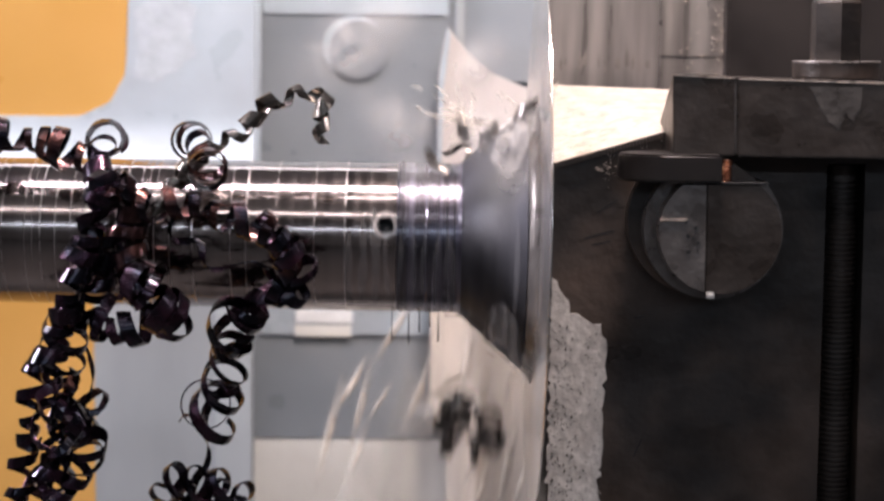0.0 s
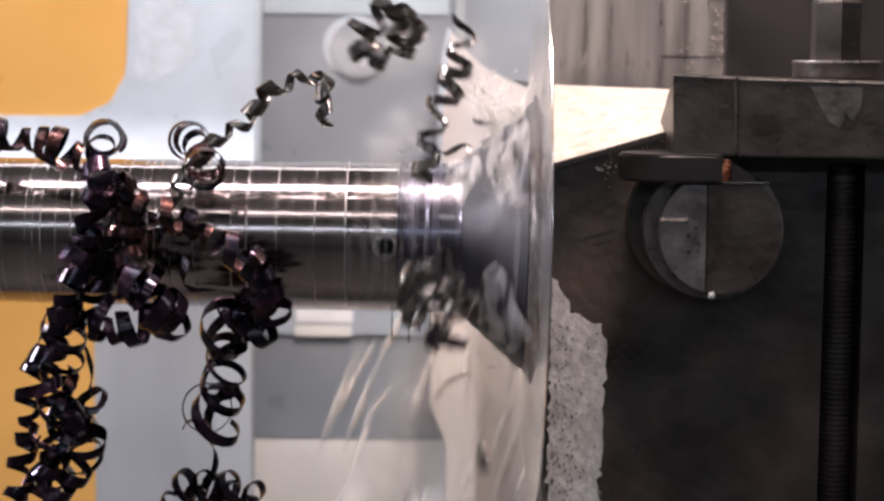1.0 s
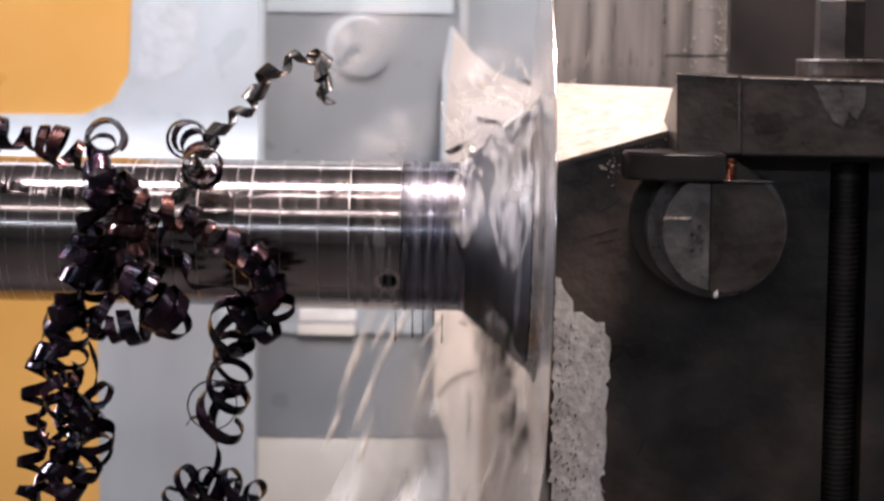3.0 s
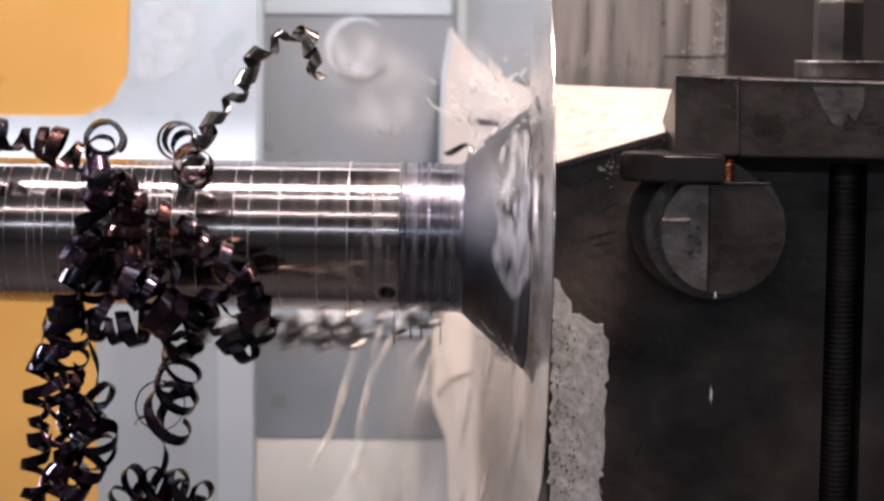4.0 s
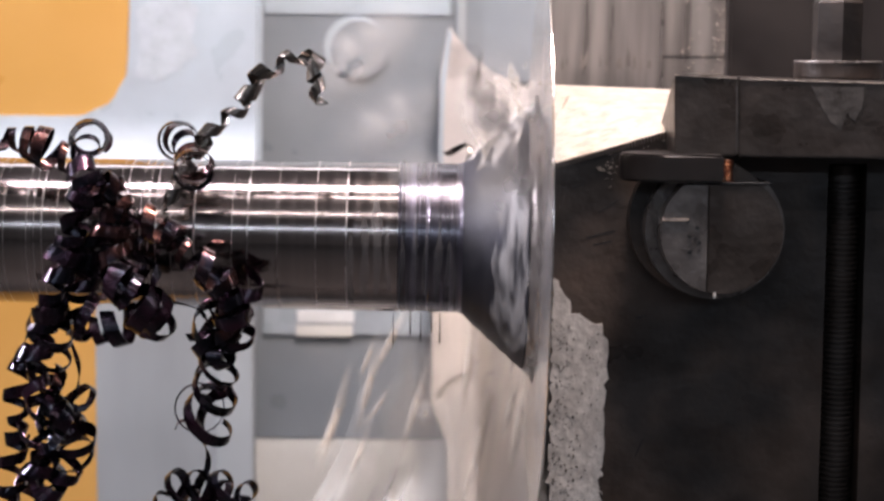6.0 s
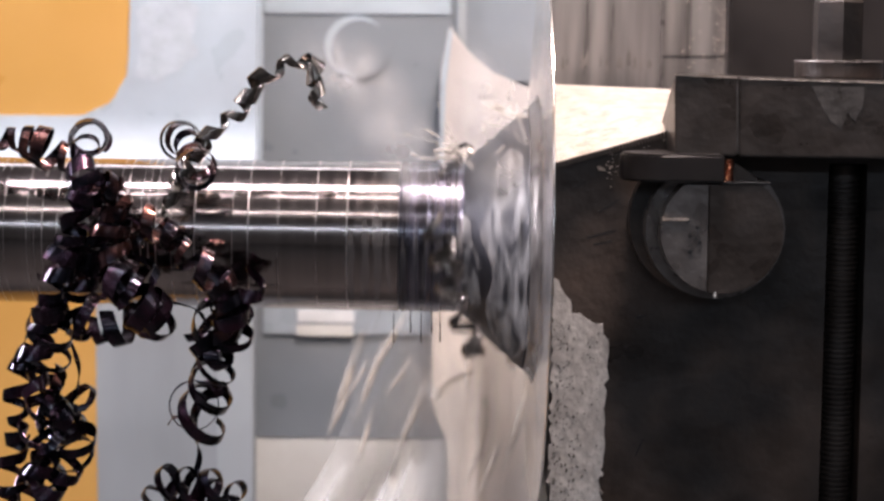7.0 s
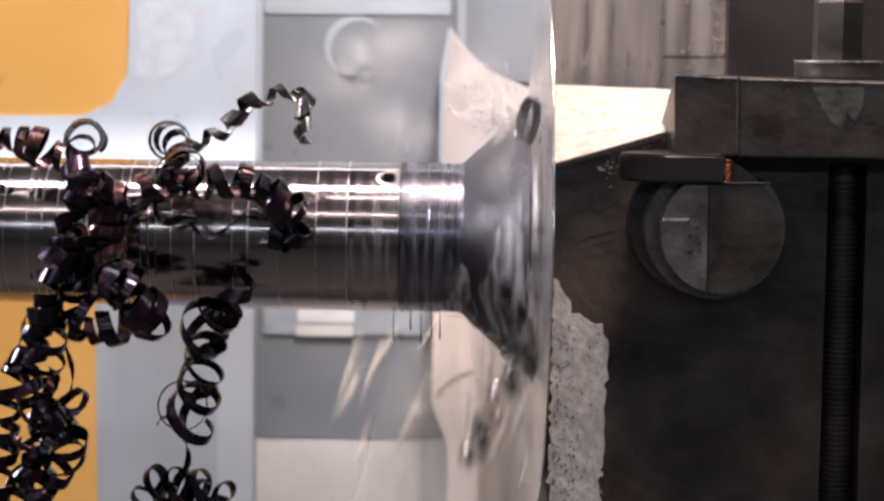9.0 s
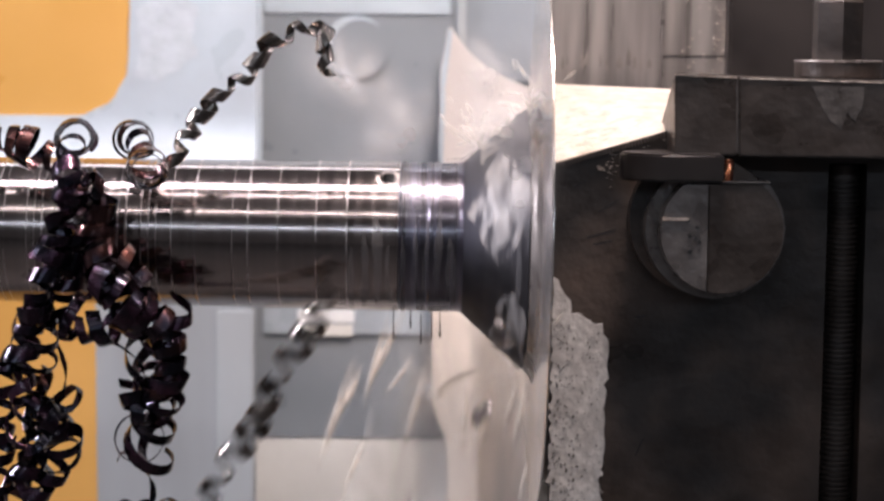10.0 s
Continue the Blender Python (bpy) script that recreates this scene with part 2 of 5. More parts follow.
def lathe_z(c, profile, n=48, sides=None):
    """Turned about a vertical line through c; profile rows of radius and height."""
    n = sides or n
    bm = bmesh.new()
    rings = [[bm.verts.new((c[0] + r * math.cos(2 * math.pi * (i + 0.5) / n), c[1] + r * math.sin(2 * math.pi * (i + 0.5) / n), z))
              for i in range(n)] for r, z in profile]
    for a, b in zip(rings, rings[1:]):
        for i in range(n):
            bm.faces.new((a[i], a[(i + 1) % n], b[(i + 1) % n], b[i]))
    bm.faces.new(rings[0][::-1])
    bm.faces.new(rings[-1])
    return bm


def turned_x(profile, n=128, caps=True):
    """Turned about the x axis; profile rows of x and radius."""
    bm = bmesh.new()
    rings = [[bm.verts.new((x, r * math.cos(2 * math.pi * i / n), r * math.sin(2 * math.pi * i / n))) for i in range(n)]
             for x, r in profile]
    for a, b in zip(rings, rings[1:]):
        for i in range(n):
            bm.faces.new((a[i], a[(i + 1) % n], b[(i + 1) % n], b[i]))
    if caps:
        bm.faces.new(rings[0][::-1])
        bm.faces.new(rings[-1])
    return bm


def sharp(ob, degrees=30):
    ob.data.set_sharp_from_angle(angle=radians(degrees))
    return ob


# ---------------- the hall ----------------
def hall():
    for name, args in (("floor", (-8, 8, -7.2, 4.2, -0.2, 0.0)), ("wall_south", (-8, 8, -7.4, -7.2, 0, 5.4)),
                       ("wall_north", (-8, 8, 4.2, 4.4, 0, 5.4)), ("wall_west", (-8.2, -8, -7.4, 4.4, 0, 5.4)),
                       ("wall_east", (8, 8.2, -7.4, 4.4, 0, 5.4)), ("ceiling", (-8.2, 8.2, -7.4, 4.4, 5.4, 5.6))):
        ob = link(name, box(*args, bevel=0), M_FLOOR if name == "floor" else M_WALL)
        tagged(ob, "plain grey plastered workshop hall surface" if name != "floor" else "oil-darkened concrete workshop floor",
               name.split("_")[0], kind="structure")


hall()


# ---------------- machine behind the shaft ----------------
def machine():
    panel = link("machine_guard", rect((-0.5996, 1.5), (-0.2468, 0.0), 0.3526, 0.372, 0.002), M_YELLOW)
    tagged(panel, "yellow painted sheet metal machine guard panel", "machine guard")
    m = thing("machine_column", "light grey painted cast iron machine column with recesses", "machine column", (0, 0.35, 0))
    inv = Matrix.Translation((0, -0.35, 0))

    def add(name, bm, mat, label="", smooth=False):
        bm.transform(inv)
        return part(name, bm, mat, m, label, smooth)

    lo = 0.0
    prof = [(-0.5477, 1.1707), (-0.3232, 1.1727), (-0.3066, 1.1748), (-0.2970, 1.1789), (-0.2898, 1.1860), (-0.2852, 1.1956), (-0.2826, 1.2092), (-0.2809, 1.2292),
            (-0.2760, 1.5), (-0.1600, 1.5), (-0.1636, 1.0636), (-0.5506, 1.0602)]
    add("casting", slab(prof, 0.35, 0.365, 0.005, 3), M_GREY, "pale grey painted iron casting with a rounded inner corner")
    a, b = (-0.3173, 1.0616), (-0.1693, 0.8144)
    add("lower_casting", box(a[0], b[0], 0.352, 0.3655, lo, a[1], 0.004), M_STEELGREY, "duller grey lower casting")
    a, b = (-0.2035, 0.9977), (-0.1702, 0.8149)
    add("raised_strip", box(a[0], b[0], 0.3495, 0.353, lo, a[1], 0.001), M_STRIP)
    bm = bmesh.new()
    xl, xr, zt, zb = -0.5477, -0.1669, 1.1724, 1.1239
    prev = None
    for i in range(13):
        t = i / 12
        z, y = zt + (zb - zt) * t, 0.3496 - 0.022 * t * t
        row = [bm.verts.new(p) for p in ((xl, y, z), (xr, y, z), (xr, 0.362, z), (xl, 0.362, z))]
        if prev:
            for k in range(4):
                bm.faces.new((prev[k], prev[(k + 1) % 4], row[(k + 1) % 4], row[k]))
        else:
            bm.faces.new(row)
        prev = row
    bm.faces.new(prev[::-1])
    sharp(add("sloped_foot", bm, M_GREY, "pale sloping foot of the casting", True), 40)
    bm = slab(ragged([(-0.2744, 1.2631), (-0.2632, 1.2781), (-0.2392, 1.2843), (-0.2182, 1.2696), (-0.2244, 1.2446), (-0.2195, 1.2287), (-0.2356, 1.2136), (-0.2588, 1.2034),
               (-0.2749, 1.2083), (-0.2706, 1.2343)], 0.0015, 8), 0.3497, 0.3515, 0)
    add("chipped_patch", bm, M_CHIPPED, "patch of chipped and filled paint")
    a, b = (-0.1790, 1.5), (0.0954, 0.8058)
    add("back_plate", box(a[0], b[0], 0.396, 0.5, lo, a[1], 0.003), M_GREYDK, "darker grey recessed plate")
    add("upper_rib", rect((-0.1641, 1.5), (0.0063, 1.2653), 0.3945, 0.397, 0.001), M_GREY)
    add("middle_rib", rect((-0.1657, 1.1233), (-0.0055, 0.9693), 0.3935, 0.397, 0.0015), M_GREY)
    a, b = (-0.1768, 0.8719), (0.0166, 0.8128)
    add("lower_rib", box(a[0], b[0], 0.394, 0.397, lo, a[1], 0.0015), M_RIB)
    add("inspection_label", rect((-0.1337, 0.9935), (-0.0810, 0.9815), 0.392, 0.394, 0.0005), material("white_plate", (0.8, 0.82, 0.84), 0.4),
        "blank white plate")
    add("inspection_label", rect((-0.1347, 0.9794), (-0.0820, 0.9684), 0.392, 0.394, 0.0005), M_RIB, "blank paler plate")
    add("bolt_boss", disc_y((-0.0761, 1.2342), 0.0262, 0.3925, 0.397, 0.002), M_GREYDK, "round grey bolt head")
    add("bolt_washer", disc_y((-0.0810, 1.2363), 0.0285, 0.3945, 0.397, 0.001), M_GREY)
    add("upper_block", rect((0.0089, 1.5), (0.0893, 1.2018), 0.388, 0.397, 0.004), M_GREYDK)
    add("edge_bar", rect((0.0119, 1.5), (0.0200, 1.2309), 0.384, 0.389, 0.002), M_STRIP)

    g = thing("splash_plate", "beige painted splash plate with chamfered corners behind the flange", "splash plate", (0, 0.345, 0))
    prof = [(0.0047, 1.2565), (0.0225, 1.2278), (0.0417, 1.2120), (0.0745, 1.1983), (0.1123, 1.1927), (0.1143, 1.0666), (-0.0062, 1.0655), (-0.0037, 1.1314), (-0.0029, 1.2116)]
    bm = slab(prof, 0.345, 0.385, 0.003, 2)
    bm.transform(Matrix.Translation((0, -0.345, 0)))
    part("upper_plate", bm, M_PINK, g, "greyish upper half of the splash plate")
    prof = [(0.1143, 1.0661), (0.1182, 0.0), (0.0103, 0.0), (0.0097, 0.8773), (-0.0080, 0.9104), (-0.0087, 1.0042), (-0.0062, 1.0650)]
    bm = slab(prof, 0.345, 0.385, 0.003, 2)
    bm.transform(Matrix.Translation((0, -0.345, 0)))
    low_plate = part("lower_plate", bm, M_TAN, g)
    # flat facet; the light a sloped chamfer would catch is put into its paint
    bm = slab([(-0.0066, 0.9963), (0.0228, 0.9981), (0.0271, 0.9740), (0.0284, 0.9457), (0.0071, 0.9388), (-0.0050, 0.9222), (-0.0068, 0.9532)], 0.3436, 0.346, 0.0006)
    bm.transform(Matrix.Translation((0, -0.345, 0)))
    part("chamfer", bm, material("lit_beige_paint", (0.7, 0.62, 0.55), 0.4, 0.0, 0.07, 14, 0.1, 70), low_plate, "beige chamfer facet with its brighter light in the colour")
    bm = slab([(0.0047, 1.2545), (0.0078, 1.2486), (0.0017, 1.2017), (0.0003, 1.1305), (-0.0032, 1.1305), (-0.0019, 1.2117)], 0.341, 0.3455, 0.001)
    bm.transform(Matrix.Translation((0, -0.345, 0)))
    part("edge_lip", bm, M_GREY, g)
    a = (0.0314, 0.9953)
    bm = box(a[0], a[0] + 0.004, 0.337, 0.3455, 0.0, a[1], 0.001)
    bm.transform(Matrix.Translation((0, -0.345, 0)))
    part("seam", bm, M_TAN, g)


machine()


# ---------------- the turned workpiece ----------------
AXIS = 1.10


def workpiece():
    w = thing("turned_shaft", "turned steel shaft with a conical shoulder, wet with coolant", "shaft", (0, 0, AXIS))
    # long journal, drilled right through: one mouth of the oil hole faces the lens when the turn is zero
    rnd = random.Random(5)
    rings = []
    rows = []
    x = -0.66
    while x < -0.03 + 1e-6:
        r = 0.0528 + (x + 0.034) * 0.0058
        rows.append((x, r))
        if x < -0.052 and rnd.random() < 0.45:
            rows += [(x + 0.0015, r), (x + 0.00165, r + 0.00005), (x + rnd.choice((0.0019, 0.002, 0.0024)), r + 0.00005), (x + 0.0032, r)]
            rings.append((x + 0.0015, rows[-2][0] + 0.0001))
        x += 0.0007 if x > -0.05 else 0.0052
    bm = turned_x(rows, 400)
    hx = -0.0377
    for v in bm.verts:
        r = math.hypot(v.co.y, v.co.z)
        if r > 0.02:
            d = math.hypot(v.co.x - hx, v.co.z)
            if d < 0.0057:
                k = (r - 0.013) / r
                v.co.y *= k
                v.co.z *= k
            elif d < 0.0072:
                v.co.y *= 0.997
                v.co.z *= 0.997
    for f in bm.faces:
        c = f.calc_center_median()
        # hole walls go near-black: the shade of its depth is in the colour
        if math.hypot(c.x - hx, c.z) < 0.0059 and math.hypot(c.y, c.z) < 0.0512:
            f.material_index = 1
        elif any(a < c.x < b for a, b in rings) or math.hypot(c.x - hx, c.z) < 0.0088:
            f.material_index = 2
    j = part("journal", bm, M_TURNED, w, "bright turned journal with a drilled oil hole", True)
    j.data.materials.append(M_DARK)
    j.data.materials.append(M_RING)
    sharp(j, 35)
    collar = [(-0.03, 0.0519), (-0.0285, 0.0522), (-0.0278, 0.0534), (-0.0265, 0.0534), (-0.0258, 0.0524), (-0.0095, 0.0526),
              (-0.009, 0.053), (-0.0015, 0.053), (-0.001, 0.0526), (0.0128, 0.0528), (0.0135, 0.0534), (0.0145, 0.0536)]
    sharp(part("collar", turned_x(collar, 160), M_BLUED, w, "heat-tinted blue steel collar", True), 35)
    cone = [(0.0145, 0.0536)]
    for i in range(1, 15):
        t = i / 14
        cone.append((0.0145 + 0.043 * t, 0.0536 + 0.0385 * t + (0.0006 if i % 3 == 0 else 0)))
    cone += [(0.0581, 0.0921), (0.0584, 0.0905)]
    sharp(part("cone", turned_x(cone, 160, False), M_WEB, w, "grey conical shoulder", True), 35)
    fillet = [(0.0582, 0.0905), (0.0585, 0.0924), (0.0592, 0.0938), (0.0612, 0.0955), (0.0632, 0.0978), (0.0645, 0.1008), (0.0649, 0.1024)]
    sharp(part("fillet", turned_x(fillet, 160, False), M_PIN, w, "dull rounded step between cone and flange", True), 35)
    # thin faced disc that the cone runs out into
    disc = [(0.0649, 0.1018), (0.0655, 0.106), (0.0666, 0.1882), (0.067, 0.189), (0.0677, 0.189), (0.068, 0.1882), (0.068, 0.03)]
    sharp(part("flange", turned_x(disc, 320), M_FLANGE, w, "wide thin bright-faced steel flange", True), 20)
    return w


SHAFT = workpiece()


# ---------------- tool post ----------------
def tool_post():
    t = thing("tool_post", "oil-blackened steel tool post with a sloped bright top", "tool post", (0.2, 0, 0))
    inv = Matrix.Translation((-0.2, 0, 0))

    def add(name, bm, mat, label="", smooth=False, under=None):
        bm.transform(inv)
        return part(name, bm, mat, under or t, label, smooth)

    left = 0.0757
    tl, tr = (0.0757, 1.1564), (0.1567, 1.1800)
    right = 0.46
    # body with the channel for the screw left open
    cx0, cx1, ctop = 0.2611, 0.2896, 1.1588
    prof = [(left - 0.0035, 0.0), (cx0, 0.0), (cx0, ctop), (cx1, ctop), (cx1, 0.0), (right, 0.0), (right, tr[1]), tr, tl]
    body = add("body", slab(prof, -0.05, 0.13, 0.0012, 1), M_BLACK)
    # dark sheet closing the channel, shade put into its colour
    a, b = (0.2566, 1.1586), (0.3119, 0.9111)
    add("channel_shade", box(a[0], b[0], -0.012, 0.128, 0.0, ctop - 0.002, 0), M_DARK, "near-black sheet for the shade behind the screw")
    # bright sloped top
    bm = bmesh.new()
    f0, f1 = (0.0760, -0.0510, 1.1560), (0.1581, -0.0510, 1.1801)
    b0, b1 = (0.0754, 0.1100, 1.2076), (0.1778, 0.1100, 1.2042)
    lowv = [(p[0], p[1], p[2] - 0.0012) for p in (f0, f1, b1, b0)]
    vs = [bm.verts.new(p) for p in (f0, f1, b1, b0)] + [bm.verts.new(p) for p in lowv]
    for q in ((0, 1, 2, 3), (7, 6, 5, 4), (0, 4, 5, 1), (1, 5, 6, 2), (2, 6, 7, 3), (3, 7, 4, 0)):
        bm.faces.new([vs[i] for i in q])
    bmesh.ops.bevel(bm, geom=bm.edges[:], offset=0.0003, segments=1, affect="EDGES")
    slope = add("sloped_top", bm, M_BRIGHT, "bright ground steel sloped face with a serrated edge")
    for i in range(38):
        k = (i + 0.5) / 38
        p = [f0[c] + (f1[c] - f0[c]) * k for c in range(3)]
        add("tooth", box(p[0] - 0.0008, p[0] + 0.0008, -0.0535, -0.049, p[2] - 0.004, p[2] + 0.0006, 0.0003), M_BLACK, under=slope)
    # rough patch low on the front, the lamplight on it put into its colour
    prof = [(0.0752, 1.0779), (0.0802, 1.0764), (0.0850, 1.0664), (0.0887, 1.0540), (0.0991, 1.0494), (0.1100, 1.0464), (0.1137, 1.0355),
            (0.1143, 1.0199), (0.1131, 1.0003), (0.1121, 0.9727), (0.1110, 0.9450), (0.1104, 0.8933), (0.0752, 0.8930)]
    add("lit_patch", slab(ragged(prof, 0.0022, 3), -0.0508, -0.0495, 0), M_LITCAST, "rough front patch with lamplight in its colour and black pits", under=body)
    def specks(name, mat, n, spread, y, label=""):
        """Many tiny uneven chips of one kind, standing a hair proud of the face."""
        rnd = random.Random(n)
        bm = bmesh.new()
        for i in range(n):
            x, z = spread(rnd)
            d = rnd.uniform(0.0002, 0.0007)
            e = d * rnd.uniform(0.5, 2.5)
            q = [bm.verts.new(v) for v in ((x - d, y, z - e), (x + d * 0.6, y, z - e * 0.7), (x + d, y, z + e * 0.4), (x - d * 0.3, y, z + e))]
            low = [bm.verts.new((v.co.x, -0.0496, v.co.z)) for v in q]
            bm.faces.new(q)
            for c in range(4):
                bm.faces.new((q[c], low[c], low[(c + 1) % 4], q[(c + 1) % 4]))
        tagged(add(name, bm, mat, label, under=body), kind="stuff")

    specks("pitting", M_RUBBED, 260, lambda r: (0.0765 + min(0.031, abs(r.gauss(0, 0.014))), r.uniform(0.895, 1.045)), -0.0511)
    # pale flecks fray the edge of the painted lamplight
    specks("lit_patch_edge", M_LITCAST, 70, lambda r: (0.1100 + r.gauss(0, 0.0012), r.uniform(0.895, 1.04)), -0.0509)
    for a, b in (((0.0983, 1.1059), (0.1181, 1.1114)), ((0.1030, 1.1013), (0.1156, 1.1037)), ((0.1064, 1.1237), (0.1201, 1.1323)), ((0.0881, 1.1397), (0.0976, 1.1443)),
                 ((0.1343, 0.9545), (0.1395, 0.9664)), ((0.1332, 1.0511), (0.1401, 1.0527))):
        add("scratch", slab([a, b, (b[0] + 0.0005, b[1] - 0.0006), (a[0] + 0.0004, a[1] - 0.0009)], -0.0502, -0.0495, 0), M_DARK, under=body)
    rnd = random.Random(12)
    for i in range(34):
        k = rnd.random()
        q, w = (0.1051, 1.1551), (0.1544, 1.1777)
        x, z = q[0] + (w[0] - q[0]) * k, q[1] + (w[1] - q[1]) * k - rnd.uniform(0.002, 0.014) * (0.3 + k)
        d = rnd.uniform(0.0003, 0.0008)
        add("crumb", box(x - d, x + d, -0.0512, -0.0495, z - d * 0.7, z + d * 0.7, 0), M_BRIGHT, under=body)
    for i in range(16):
        x, z = 0.1150 + rnd.gauss(0, 0.0018), 1.153 + rnd.gauss(0, 0.006)
        d = rnd.uniform(0.00015, 0.0004)
        add("crumb", box(x - d, x + d, -0.0514, -0.0495, z - d * 0.7, z + d * 0.7, 0), M_BRIGHT, under=body)
    # threaded screw in the channel
    c = ((cx0 + cx1) / 2 + 0.001, -0.03)
    prof, z, r = [], 0.62, 0.0118
    while z < ctop - 0.012:
        prof += [(r, z), (r, z + 0.0012), (r - 0.0022, z + 0.0018), (r - 0.0022, z + 0.003)]
        z += 0.0036
    prof += [(0.012, ctop - 0.012), (0.012, ctop - 0.003)]
    add("lead_screw", lathe_z(c, prof, 32), M_TOOL, "black threaded vertical screw", False)
    return t


tool_post()


def back_plates():
    p = thing("coolant_splashed_plate", "stained steel plate with drip marks behind the tool post", "steel plate", (0.15, 0.13, 0))
    inv = Matrix.Translation((-0.15, -0.13, 0))

    def add(name, bm, mat, label=""):
        bm.transform(inv)
        return part(name, bm, mat, p, label)

    a, b = (0.0725, 1.3096), (0.1695, 1.1975)
    add("left_panel", box(a[0], b[0], 0.14, 0.15, 0.0, a[1], 0.001), M_PLATE)
    a, b = (0.1688, 1.3104), (0.2214, 1.2294)
    add("upper_panel", box(a[0], b[0], 0.14, 0.15, b[1] + 0.0003, a[1], 0.0004), M_PLATE)
    add("lower_panel", box(a[0], b[0], 0.14, 0.15, 0.0, b[1], 0.0004), M_PLATE)
    a, b = (0.0753, 1.3103), (0.2276, 1.1977)
    add("backing", box(a[0], b[0], 0.152, 0.158, 0.0, a[1] - 0.002, 0), M_DARK)
    rnd = random.Random(4)
    add("bead", box(0.1688, 0.1706, 0.137, 0.1405, 0.9, 1.3103, 0.0006), M_PIN, "pale vertical bead")
    # dried coolant runs that end above the tool post
    stain = material("dried_coolant_stain", (0.17, 0.15, 0.14), 0.5, 0.2, 0.3, 90, 0.1, 200)
    for i in range(13):
        x, w, h = 0.0765 + 0.0072 * i + rnd.uniform(-0.003, 0.003), rnd.uniform(0.0008, 0.0028), rnd.uniform(0.004, 0.016)
        z = 1.2175 + rnd.uniform(0, 0.005)
        pts = [(x - w, z), (x + w, z), (x + 0.7 * w, z + 0.6 * h), (x, z + h), (x - 0.8 * w, z + 0.5 * h)]
        add("drip_stain", slab(ragged(pts, 0.0003, i), 0.13985, 0.1402, 0), stain)
    add("bead", rect((0.1713, 1.2297), (0.2204, 1.2293), 0.1394, 0.1405, 0.0001), M_PIN, "pale horizontal bead")
    for i in range(80):
        q = (0.2200, 1.2459)
        x = q[0] - abs(rnd.gauss(0, 0.016))
        z = q[1] + rnd.uniform(-0.04, 0.05)
        s = rnd.uniform(0.0003, 0.0008)
        add("droplet", disc_y((x, z), s, 0.1385, 0.1402, 0, 8), M_BRIGHT)
    d = link("dark_upright", rect((0.2185, 1.3097), (0.3957, 1.2042), 0.12, 0.2, 0.002), M_BROWN)
    tagged(d, "plain dark brown steel upright behind the clamp", "steel upright")


back_plates()


def clamp():
    c = thing("clamp_bar", "worn dark steel clamp bar bolted over the tool post", "clamp bar", (0.27, -0.06, 1.2))
    inv = Matrix.Translation((-0.27, 0.06, -1.2))

    def add(name, bm, mat, parent, label="", smooth=False):
        bm.transform(inv)
        return part(name, bm, mat, parent, label, smooth)

    a, b = (0.1501, 1.2165), (0.1927, 1.1646)
    bm = slab([(0.1512, 1.1650), (0.1923, 1.1646), (0.1910, 1.2164), (0.1500, 1.2180)], -0.1, 0.02, 0.0)
    edge = min(v.co.x for v in bm.verts)
    for v in bm.verts:
        if v.co.y > 0 and v.co.x < edge + 0.001:
            v.co.x += 0.036
    bmesh.ops.bevel(bm, geom=bm.edges[:], offset=0.0012, segments=2, affect="EDGES")
    bar_end = add("bar_end", bm, M_TOOL, c)
    bar = add("bar", slab([(0.1929, 1.1642), (0.3140, 1.1635), (0.3122, 1.2132), (0.1916, 1.2160)], -0.099, 0.02, 0.0012), M_TOOL, c)
    add("worn_edge", slab([(0.1503, 1.2176), (0.1905, 1.2160), (0.1905, 1.2149), (0.1503, 1.2166)], -0.1004, -0.0985, 0), M_BRIGHT, bar_end, "thin bright worn edge")
    add("worn_edge", slab([(0.1921, 1.2155), (0.3119, 1.2128), (0.3119, 1.2119), (0.1922, 1.2145)], -0.0994, -0.0975, 0), M_BRIGHT, bar, "thin bright worn edge")
    add("worn_edge", slab([(0.1902, 1.2136), (0.1909, 1.2136), (0.1921, 1.1661), (0.1914, 1.1661)], -0.1003, -0.0985, 0), M_PIN, bar_end, "thin bright worn edge")
    # worn bright triangle on the front of the bar
    add("worn_mark", slab(ragged([(0.2389, 1.2104), (0.2733, 1.2100), (0.2723, 1.1961), (0.2682, 1.1880), (0.2629, 1.1938), (0.2596, 1.1821),
                           (0.2521, 1.1872)], 0.0006, 6), -0.0992, -0.097, 0.0, 1), M_RUBBED, bar, "paler rubbed patch")
    s = thing("hex_bolt", "oily hexagon bolt with a flanged washer on the clamp bar", "bolt", (0.305, -0.06, 1.22))
    inv2 = Matrix.Translation((-0.305, 0.06, -1.22))
    ctr = (0.2632, 1.2213)
    top = 1.2153

    def add2(name, bm, mat, label="", smooth=False, under=None):
        bm.transform(inv2)
        return part(name, bm, mat, under or s, label, smooth)

    washer = add2("washer", lathe_z((ctr[0] + 0.001, -0.06), [(0.0285, top), (0.029, top + 0.001), (0.029, top + 0.0098), (0.0282, top + 0.0108)], 48), M_BLACK,
         "thick round washer")
    add2("washer_edge", lathe_z((ctr[0] + 0.001, -0.06), [(0.0289, top + 0.0101), (0.0293, top + 0.0107), (0.0291, top + 0.0116), (0.0283, top + 0.0119)], 48), M_PIN,
         "paler rim ring of the washer", under=washer)
    add2("head", lathe_z((ctr[0], -0.06), [(0.0168, top + 0.011), (0.0172, top + 0.012), (0.0172, top + 0.05), (0.015, top + 0.054)], sides=6),
         M_BLACK, "hexagon head")
    # strap under the bar, its bolt and wedge
    g = thing("tool_strap", "dark rounded steel strap with a threaded stud above the pin", "strap", (0.1551, -0.0800, 1.1535))
